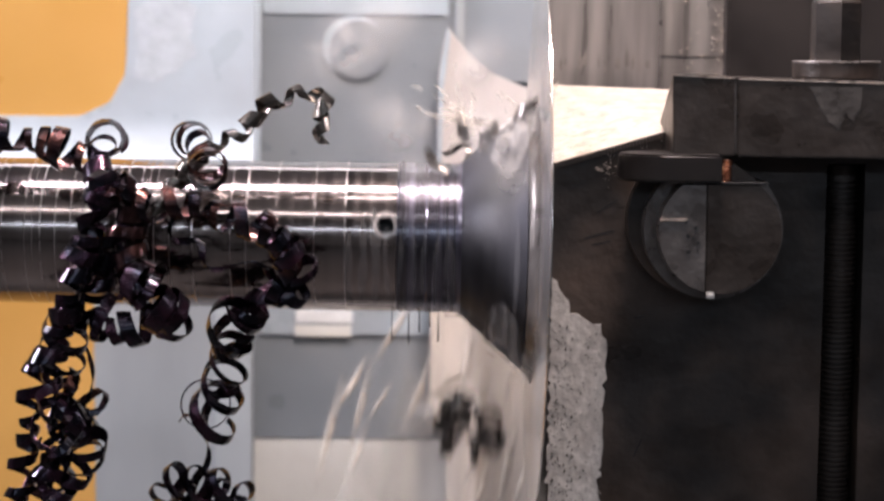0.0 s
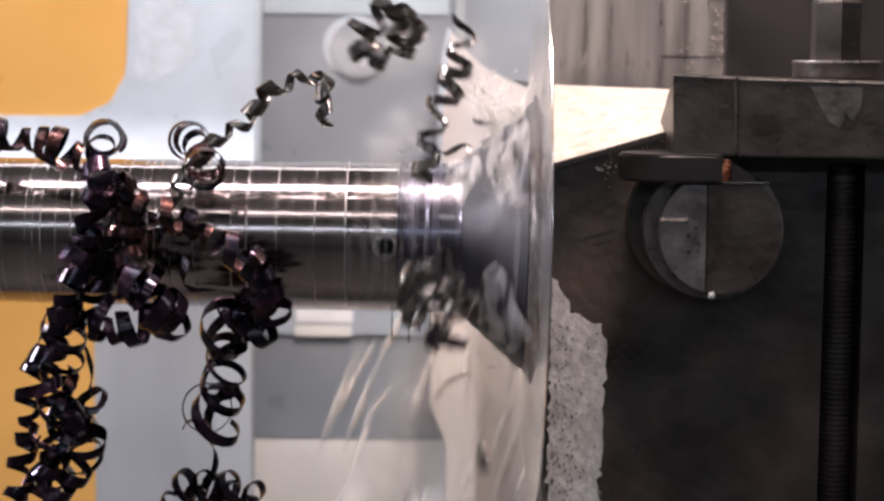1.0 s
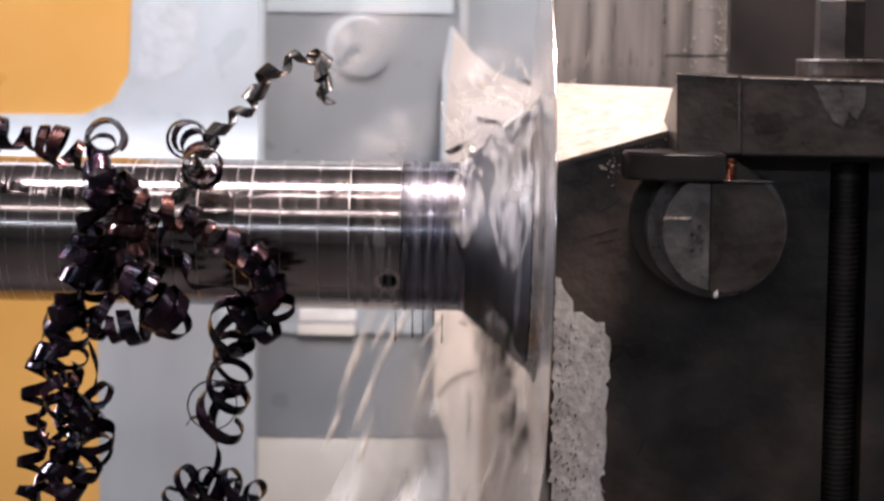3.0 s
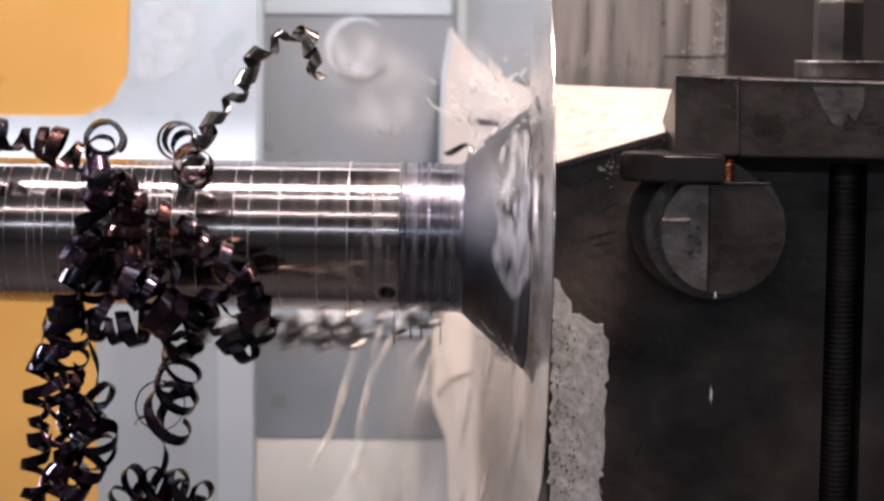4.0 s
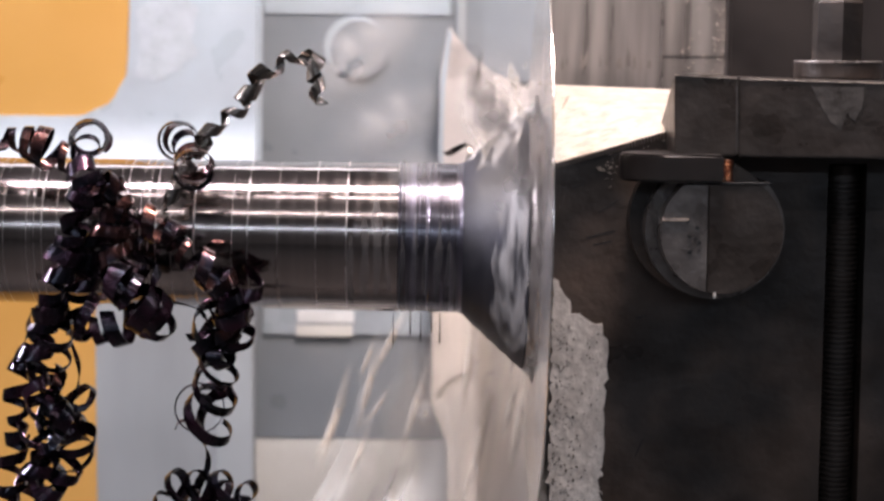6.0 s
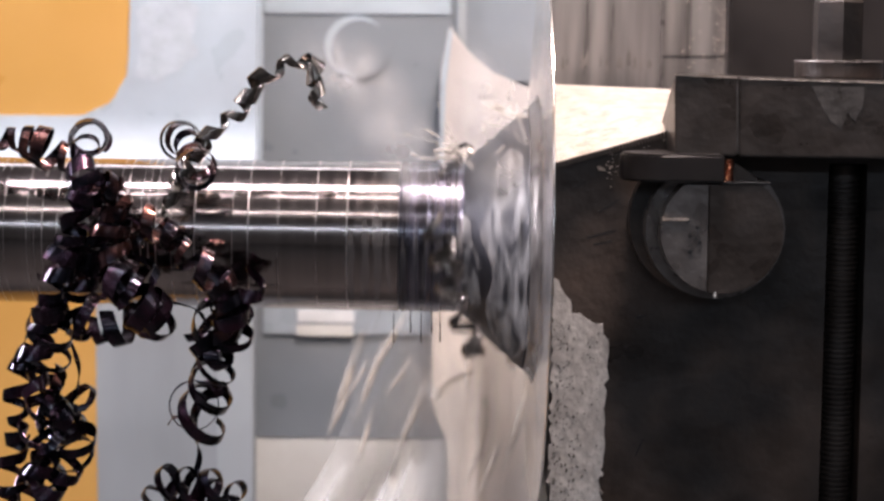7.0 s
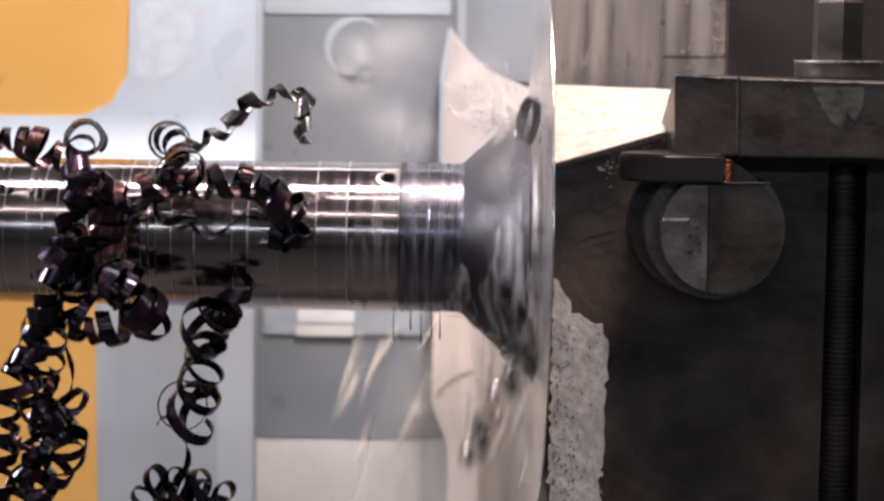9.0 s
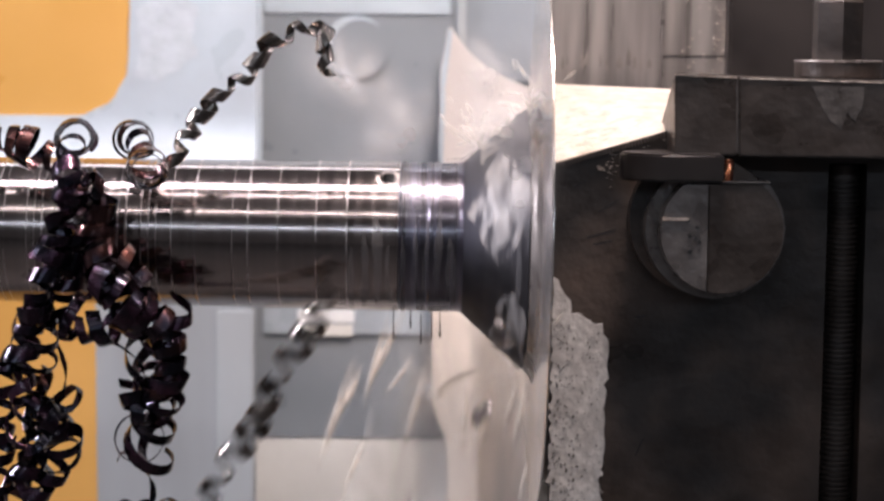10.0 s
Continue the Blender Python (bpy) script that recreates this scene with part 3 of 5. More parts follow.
    o = Vector((0.1551, -0.0800, 1.1535))
    inv3 = Matrix.Translation(-o)

    def add3(name, bm, mat, label="", smooth=False):
        bm.transform(inv3)
        return part(name, bm, mat, g, label, smooth)

    x0, x1 = 0.1171, 0.1816
    zt, zb = 1.1659, 1.1477
    rr, bm = 0.03, bmesh.new()
    plan = [(x1, -0.05), (x1, -0.112), (x0 + rr, -0.112)]
    plan += [(x0 + rr - rr * math.sin(math.pi * k / 16), -0.082 - 0.03 * math.cos(math.pi * k / 16)) for k in range(1, 16)]
    plan += [(x0 + rr, -0.052)]
    up, dn = [bm.verts.new((x, y, zt)) for x, y in plan], [bm.verts.new((x, y, zb)) for x, y in plan]
    bm.faces.new(up)
    bm.faces.new(dn[::-1])
    for k in range(len(plan)):
        bm.faces.new((up[k], dn[k], dn[(k + 1) % len(plan)], up[(k + 1) % len(plan)]))
    bmesh.ops.bevel(bm, geom=[e for e in bm.edges if abs(e.verts[0].co.z - e.verts[1].co.z) < 1e-6], offset=0.0015, segments=2, affect="EDGES")
    sharp(add3("strap", bm, M_BROWN, "", True), 40)
    a = (0.1864, 1.1547)
    prof, z = [], 1.1436
    for i in range(9):
        prof += [(0.0046, z), (0.0034, z + 0.001)]
        z += 0.0022
    add3("stud", lathe_z((a[0], -0.095), prof, 24), M_STUD, "copper-coloured threaded stud")
    # added dark sheet, stands for shade on the pin's flat beside the stud
    add3("flat_shade", box(0.1795, 0.2135, -0.1087, -0.05, 1.1468, 1.1478, 0.0002), M_DARK)
    add3("wedge", slab([(0.1911, 1.1463), (0.2126, 1.1453), (0.1930, 1.1596), (0.1900, 1.1603)], -0.09, -0.05, 0.0005, 1), M_BLACK)


clamp()


def pin():
    p = thing("eccentric_pin", "round ground steel pin with a milled flat top", "pin", (0.1890, -0.0600, 1.1106))
    inv = Matrix.Translation(-Vector((0.1890, -0.0600, 1.1106)))

    def add(name, bm, mat, label=""):
        bm.transform(inv)
        return part(name, bm, mat, p, label)

    s = 0.0004 * 0.9
    flat = 1.1466
    # black disc added for the shading that rims the pin on its left
    add("collar", disc_y((0.1752, 1.1190), 0.0495, -0.068, -0.048, 0.001, 72, 1.1464), M_BLACK, "dark disc standing in for the shading round the pin")
    add("ring", disc_y((0.1807, 1.1151), 124 * 0.000372, -0.086, -0.06, 0.0012, 72, 1.1459), M_PIN)
    c, r = (0.1821, 1.1151), 109 * 0.000366
    cut = 0.1729
    n = 72
    ring = [(c[0] + r * math.cos(2 * math.pi * i / n + 0.5 * math.pi), c[1] + r * math.sin(2 * math.pi * i / n + 0.5 * math.pi)) for i in range(n)]
    leftp = [(x, min(z, flat)) for x, z in ring if x < cut - 0.0003]
    rightp = [(x, min(z, flat)) for x, z in ring if x > cut + 0.0003]
    zl = math.sqrt(r * r - (cut - c[0]) ** 2)
    leftp = [(cut - 0.0002, flat)] + [q for q in leftp if q[1] < flat] + [(cut - 0.0002, c[1] - zl)]
    half = math.sqrt(r * r - (flat - c[1]) ** 2)
    leftp.insert(1, (c[0] - half, flat))
    rp = sorted([q for q in rightp if q[1] < flat], key=lambda q: math.atan2(q[1] - c[1], q[0] - c[0]))
    rightp = [(cut + 0.0002, c[1] - zl)] + rp + [(c[0] + half, flat), (cut + 0.0002, flat)]
    # left half is paler: the stronger light on it is put into the colour
    add("left_face", slab(leftp, -0.1086, -0.07, 0.0006, 1), M_PIN, "left half of the pin's end, stronger light in its colour")
    add("right_face", slab(rightp, -0.108, -0.07, 0.0006, 1), M_TOOL)
    add("slot_mark", rect((0.1425, 1.1244), (0.1601, 1.1227), -0.1096, -0.108, 0.0002), M_BRIGHT, "thin bright scratch")
    rnd = random.Random(2)
    for k in range(9):
        q = (0.1626, 1.1095)
        x, z = q[0] + rnd.gauss(0, 0.002), q[1] + rnd.gauss(0, 0.009)
        add("pit", disc_y((x, z), rnd.uniform(0.0006, 0.0016), -0.1092, -0.108, 0, 7), M_DARK)


pin()


# ---------------- swarf ----------------
def curve_points(ctrl, step=0.0012):
    """A smooth line through a few points."""
    p = [Vector(c) for c in ctrl]
    p = [p[0] * 2 - p[1]] + p + [p[-1] * 2 - p[-2]]
    out = []
    for a, b, c, d in zip(p, p[1:], p[2:], p[3:]):
        n = max(2, int((c - b).length / step))
        for i in range(n):
            t = i / n
            out.append(0.5 * ((2 * b) + (c - a) * t + (2 * a - 5 * b + 4 * c - d) * t * t + (3 * b - a - 3 * c + d) * t ** 3))
    out.append(p[-2])
    return out


def coil(ctrl, radius, pitch, width, seed=0, thick=0.0006, ragged=0.25, axis=None):
    """A ribbon of swarf wound in a spiral round a line through ctrl; axis tips its loops over, so that they lie open like dropped rings."""
    rnd = random.Random(seed)
    line = curve_points(ctrl, 0.001)
    length = sum((b - a).length for a, b in zip(line, line[1:]))
    turns = length / pitch
    n = int(turns * 18) + 4
    cum = [0.0]
    for a, b in zip(line, line[1:]):
        cum.append(cum[-1] + (b - a).length)
    bm = bmesh.new()
    prev = None
    ref = Vector((0.8, -0.3, 0.5) if axis else (0.3, -1, 0.2)).normalized()
    ang = rnd.uniform(0, 6.28)
    k = 0
    ph = [rnd.uniform(0, 6.28) for _ in range(4)]
    for i in range(n + 1):
        s = length * i / n
        while k < len(cum) - 2 and cum[k + 1] < s:
            k += 1
        u = (s - cum[k]) / max(1e-9, cum[k + 1] - cum[k])
        c = line[k].lerp(line[k + 1], min(1, u))
        lo, hi = max(0, k - 6), min(len(line) - 1, k + 7)
        t = Vector(axis).normalized() if axis else (line[hi] - line[lo]).normalized()
        nrm = (ref - t * ref.dot(t)).normalized()
        ref = nrm
        bi = t.cross(nrm)
        ang += 2 * math.pi * turns / n * (1 + ragged * math.sin(5 * s / pitch * 0.37 + ph[0]))
        r = radius * (1 + ragged * 0.8 * math.sin(s / pitch * 1.7 + ph[1]))
        out = nrm * math.cos(ang) + bi * math.sin(ang)
        tang = (bi * math.cos(ang) - nrm * math.sin(ang))
        w = width * (0.85 + 0.25 * math.sin(s / pitch * 2.3 + ph[2]))
        if i < 5:
            w *= 0.3 + 0.14 * i
        ax = (t + out * 0.25 * math.sin(s / pitch + ph[3]) + tang * pitch / (2 * math.pi * radius) * 0.3).normalized()
        p = c + out * r
        q = [bm.verts.new(p + ax * w * 0.5), bm.verts.new(p + out * thick * 0.35), bm.verts.new(p - ax * w * 0.5),
             bm.verts.new(p - ax * w * 0.5 - out * thick), bm.verts.new(p - out * thick * 0.2), bm.verts.new(p + ax * w * 0.5 - out * thick)]
        if prev:
            for a in range(6):
                b = (a + 1) % 6
                bm.faces.new((prev[a], prev[b], q[b], q[a]))
        else:
            bm.faces.new(q)
        prev = q
    bm.faces.new(prev[::-1])
    return bm


def swarf(name, origin, ctrl, radius, pitch, width, mat, label, seed, group="swarf on the shaft", ragged=0.25, axis=None):
    bm = coil(ctrl, radius, pitch, width, seed, ragged=ragged, axis=axis)
    bm.transform(Matrix.Translation(-Vector(origin)))
    ob = sharp(link(name, bm, mat, None, "", True), 24)
    ob.location = origin
    return tagged(ob, label, "metal chip", group)


DARKC = "blue-black spiral steel chip hanging from the shaft"
BROWN = "bronze-tinted spiral steel chip tangled on the shaft"
GREYC = "grey twisted steel chip rising from the shaft"
TOP = swarf("spiral_chip", (-0.2772, -0.0520, 1.1633), [(-0.3343, -0.0520, 1.1762), (-0.3115, -0.0520, 1.1714), (-0.2957, -0.0540, 1.1709), (-0.2763, -0.0560, 1.1681), (-0.2626, -0.0580, 1.1630), (-0.2471, -0.0600, 1.1545)],
            0.0108, 0.0128, 0.0092, M_COPPER, "bronze spiral steel chip lying along the shaft", 1, ragged=0.38)
KNOT = swarf("spiral_chip", (-0.2376, -0.0700, 1.1495), [(-0.2343, -0.04, 1.167), (-0.2355, -0.05, 1.172), (-0.2363, -0.066, 1.1636), (-0.2354, -0.076, 1.1483), (-0.231, -0.08, 1.1366), (-0.2416, -0.08, 1.1215), (-0.2415, -0.08, 1.1042), (-0.2496, -0.08, 1.086), (-0.2563, -0.078, 1.0652), (-0.2573, -0.076, 1.0455)],
              0.0104, 0.0135, 0.0108, M_CHIP, BROWN, 2, ragged=0.35)
KNOT2 = swarf("spiral_chip", (-0.2376, -0.0700, 1.1495), [(-0.2283, -0.08, 1.1434), (-0.2171, -0.08, 1.1383), (-0.2108, -0.08, 1.1316), (-0.214, -0.08, 1.1157), (-0.2171, -0.08, 1.1014), (-0.2138, -0.08, 1.0882), (-0.2045, -0.08, 1.0818), (-0.1962, -0.08, 1.0789)],
              0.0112, 0.0155, 0.0112, M_COPPER, BROWN, 3, ragged=0.35)
KNOT3 = swarf("spiral_chip", (-0.2376, -0.0700, 1.1495), [(-0.2166, -0.086, 1.0794), (-0.2018, -0.09, 1.071), (-0.1969, -0.086, 1.0607), (-0.1856, -0.082, 1.0527), (-0.1919, -0.078, 1.0425)],
              0.0145, 0.0115, 0.0115, M_CHIP, DARKC, 4, ragged=0.2)
KNOT5 = swarf("spiral_chip", (-0.2376, -0.0700, 1.1495), [(-0.2482, -0.074, 1.0556), (-0.2362, -0.074, 1.0434), (-0.221, -0.074, 1.0436), (-0.2058, -0.074, 1.0468), (-0.1876, -0.074, 1.0492)],
              0.0115, 0.014, 0.0095, M_CHIP, BROWN, 18, ragged=0.3)
LEFT = swarf("spiral_chip", (-0.2546, -0.0760, 1.0569), [(-0.2576, -0.072, 1.0602), (-0.2609, -0.072, 1.0391), (-0.2635, -0.072, 1.0198), (-0.2675, -0.072, 1.0005), (-0.2697, -0.072, 0.9812), (-0.2748, -0.072, 0.9695)],
             0.0142, 0.0175, 0.0082, M_CHIP, DARKC, 5, ragged=0.2, axis=(0.35, -0.6, 0.75))
LEFT2 = swarf("spiral_chip", (-0.2546, -0.0760, 1.0569), [(-0.2621, -0.066, 1.044), (-0.2738, -0.066, 1.0304), (-0.282, -0.066, 1.0148), (-0.2873, -0.066, 0.9954), (-0.2891, -0.066, 0.9759), (-0.2933, -0.066, 0.9544), (-0.2975, -0.066, 0.9328), (-0.304, -0.066, 0.915)],
             0.0088, 0.0165, 0.009, M_CHIP, DARKC, 6, ragged=0.3)
BRANCH = swarf("spiral_chip", (-0.2160, -0.0760, 1.1331), [(-0.2223, -0.0720, 1.1422), (-0.2063, -0.0780, 1.1277), (-0.1929, -0.0800, 1.1272), (-0.1720, -0.0820, 1.1276), (-0.1531, -0.0840, 1.1193), (-0.1323, -0.0860, 1.1159),
               (-0.1155, -0.0860, 1.1010), (-0.1045, -0.0840, 1.0764)], 0.0108, 0.0165, 0.0092, M_COPPER, BROWN, 7)
BRANCH3 = swarf("spiral_chip", (-0.2160, -0.0760, 1.1331), [(-0.1288, -0.0840, 1.1138), (-0.1174, -0.0860, 1.1066), (-0.1080, -0.0860, 1.0936), (-0.1007, -0.0840, 1.0764), (-0.1103, -0.0820, 1.0647), (-0.1236, -0.0800, 1.0757)],
                0.011, 0.014, 0.0095, M_CHIP, BROWN, 19)
BRANCH2 = swarf("spiral_chip", (-0.2160, -0.0760, 1.1331), [(-0.1994, -0.0740, 1.1331), (-0.1855, -0.0800, 1.1130), (-0.1647, -0.0820, 1.0926), (-0.1441, -0.0820, 1.0834), (-0.1292, -0.0800, 1.0908), (-0.1106, -0.0780, 1.0832)],
                0.006, 0.034, 0.008, M_CHIP, DARKC, 8)
DROP = swarf("spiral_chip", (-0.1335, -0.0760, 1.0752), [(-0.133, -0.074, 1.0604), (-0.1436, -0.074, 1.0423), (-0.1407, -0.074, 1.0213), (-0.143, -0.074, 0.9981), (-0.1462, -0.074, 0.9733)],
             0.0158, 0.0195, 0.0092, M_CHIP, DARKC, 9, ragged=0.12, axis=(0.4, -0.55, 0.7))
DROP2 = swarf("spiral_chip", (-0.1335, -0.0760, 1.0752), [(-0.1681, -0.07, 0.9723), (-0.1642, -0.07, 0.9778), (-0.1589, -0.07, 0.9747), (-0.152, -0.07, 0.9717), (-0.1459, -0.07, 0.9624), (-0.1444, -0.07, 0.9527), (-0.1475, -0.07, 0.9429)],
             0.0018, 0.055, 0.0068, M_CHIP, DARKC, 10, ragged=0.1)
DROP3 = swarf("spiral_chip", (-0.1335, -0.0760, 1.0752), [(-0.1189, -0.07, 1.086), (-0.1235, -0.07, 1.0669), (-0.1334, -0.07, 1.0514), (-0.1403, -0.07, 1.0375)],
             0.0105, 0.0205, 0.0098, M_CHIP, DARKC, 13, ragged=0.25)
DROP4 = swarf("spiral_chip", (-0.1335, -0.0760, 1.0752), [(-0.1736, -0.066, 0.9162), (-0.1681, -0.066, 0.9316), (-0.1496, -0.066, 0.9318), (-0.1311, -0.066, 0.9335), (-0.118, -0.066, 0.9281), (-0.1157, -0.066, 0.9167)],
             0.0122, 0.0165, 0.0088, M_CHIP, DARKC, 14, ragged=0.15, axis=(0.55, -0.6, 0.5))
LEFT3 = swarf("spiral_chip", (-0.2546, -0.0760, 1.0569), [(-0.2688, -0.06, 0.9835), (-0.2582, -0.06, 0.9691), (-0.2545, -0.06, 0.9554), (-0.2648, -0.06, 0.9388), (-0.2795, -0.06, 0.9363), (-0.2883, -0.06, 0.9204)],
             0.0165, 0.0215, 0.009, M_CHIP, DARKC, 15, ragged=0.2, axis=(-0.4, -0.65, 0.6))
LEFT4 = swarf("spiral_chip", (-0.2546, -0.0760, 1.0569), [(-0.2686, -0.056, 1.0074), (-0.2556, -0.056, 0.9938), (-0.2472, -0.056, 0.986), (-0.2589, -0.056, 0.9761), (-0.2716, -0.056, 0.9583), (-0.2797, -0.056, 0.9346), (-0.2877, -0.056, 0.9147)],
             0.0105, 0.0215, 0.0095, M_COPPER, DARKC, 27, ragged=0.3)
LEFT5 = swarf("spiral_chip", (-0.2546, -0.0760, 1.0569), [(-0.2733, -0.082, 0.9754), (-0.2629, -0.082, 0.9632), (-0.2714, -0.082, 0.9476), (-0.2876, -0.082, 0.932)],
             0.0115, 0.02, 0.009, M_CHIP, DARKC, 31, ragged=0.3)
KNOT4 = swarf("spiral_chip", (-0.2376, -0.0700, 1.1495), [(-0.2405, -0.066, 1.1302), (-0.2324, -0.066, 1.1075), (-0.2353, -0.066, 1.0845), (-0.2413, -0.066, 1.0615), (-0.23, -0.066, 1.05)],
              0.0135, 0.0175, 0.0105, M_CHIP, DARKC, 33, ragged=0.3)
DROP5 = swarf("spiral_chip", (-0.1335, -0.0760, 1.0752), [(-0.1656, -0.062, 0.9153), (-0.1501, -0.062, 0.9284), (-0.1354, -0.062, 0.9234), (-0.123, -0.062, 0.9157)],
             0.0125, 0.0135, 0.009, M_CHIP, DARKC, 35, ragged=0.15, axis=(-0.7, -0.5, 0.4))
DROP6 = swarf("spiral_chip", (-0.1335, -0.0760, 1.0752), [(-0.152, -0.079, 0.9905), (-0.152, -0.076, 0.9899), (-0.1521, -0.072, 0.9888)],
             0.0165, 0.0055, 0.0024, M_CHIP, DARKC, 36, ragged=0.05)
DROP7 = swarf("spiral_chip", (-0.1335, -0.0760, 1.0752), [(-0.1285, -0.066, 1.0605), (-0.1423, -0.066, 1.0392), (-0.1462, -0.066, 1.016), (-0.1402, -0.066, 0.9831)],
             0.0145, 0.026, 0.009, M_CHIP, DARKC, 41, ragged=0.12, axis=(-0.5, -0.45, 0.75))
LEFT6 = swarf("spiral_chip", (-0.2546, -0.0760, 1.0569), [(-0.2557, -0.078, 1.0561), (-0.2665, -0.078, 1.0361), (-0.2728, -0.078, 1.0169), (-0.2716, -0.078, 0.9977), (-0.2559, -0.078, 0.9825), (-0.2462, -0.078, 0.9632), (-0.2579, -0.078, 0.9399), (-0.2749, -0.078, 0.9241)],
             0.0102, 0.019, 0.0105, M_CHIP, DARKC, 52, ragged=0.3)
HOOK = swarf("hooked_chip", (-0.2546, -0.0760, 1.0569), [(-0.2486, -0.062, 1.0307), (-0.2464, -0.062, 1.0183), (-0.2462, -0.062, 1.0075), (-0.249, -0.062, 0.995), (-0.2545, -0.062, 0.9863)], 0.0012, 0.07, 0.0055,
             M_CHIP, "thin dark hooked chip hanging in the tangle", 16, ragged=0.1)
CURL = swarf("spiral_chip", (-0.1749, -0.0600, 1.1532), [(-0.1809, -0.0360, 1.1688), (-0.1774, -0.0500, 1.1695), (-0.1726, -0.0620, 1.1678), (-0.1668, -0.0720, 1.1577), (-0.1630, -0.0840, 1.1510), (-0.1609, -0.0940, 1.1505)],
             0.0112, 0.0105, 0.0075, M_COPPER, "dark curled steel chip on top of the shaft", 11, ragged=0.3)
SPRIG = swarf("twisted_chip", (-0.1749, -0.0600, 1.1532), [(-0.2097, -0.0740, 1.1152), (-0.2036, -0.0720, 1.1265), (-0.1966, -0.0680, 1.1361), (-0.1896, -0.0640, 1.1435), (-0.1822, -0.0620, 1.1510), (-0.1708, -0.0620, 1.1602), (-0.1613, -0.0620, 1.1656), (-0.1518, -0.0620, 1.1687), (-0.1413, -0.0640, 1.1757), (-0.1324, -0.0660, 1.1856), (-0.1190, -0.0680, 1.1911), (-0.1030, -0.0700, 1.1943),
              (-0.0931, -0.0720, 1.1914), (-0.0901, -0.0720, 1.1828), (-0.0938, -0.0720, 1.1734), (-0.0893, -0.0720, 1.1622)], 0.0062, 0.0185, 0.012, M_STRAW, GREYC, 12, ragged=0.15)


# loose chips thrown off by the cut
LOOSE = {
    "helix": swarf("flying_chip", (0, 0, 0), [(-0.055, 0, 0), (-0.02, 0, 0.003), (0.02, 0, -0.002), (0.055, 0, 0.002)], 0.0096, 0.0205, 0.0078,
                   M_STRAW, "loose grey spiral chip thrown off by the cut", 21, "loose chips", 0.15),
    "knot": swarf("flying_chip", (0, 0, 0), [(-0.02, 0, -0.008), (0.004, 0, 0.014), (0.02, 0.004, -0.004), (-0.006, -0.006, -0.018), (-0.016, 0, 0.012)],
                  0.010, 0.015, 0.0085, M_STRAW, "loose grey knotted chip thrown off by the cut", 22, "loose chips"),
    "ring": swarf("flying_chip", (0, 0, 0), [(-0.008, 0.002, 0), (0, 0, 0.002), (0.008, -0.002, 0)], 0.0135, 0.012, 0.006, M_CHIP,
                  "loose dark chip ring thrown off by the cut", 23, "loose chips", 0.1),
    "flake": swarf("flying_chip", (0, 0, 0), [(-0.005, 0, 0), (0, 0.001, 0.002), (0.006, 0, 0)], 0.007, 0.016, 0.008, M_STRAW,
                   "loose short curled chip thrown off by the cut", 24, "loose chips", 0.2),
}
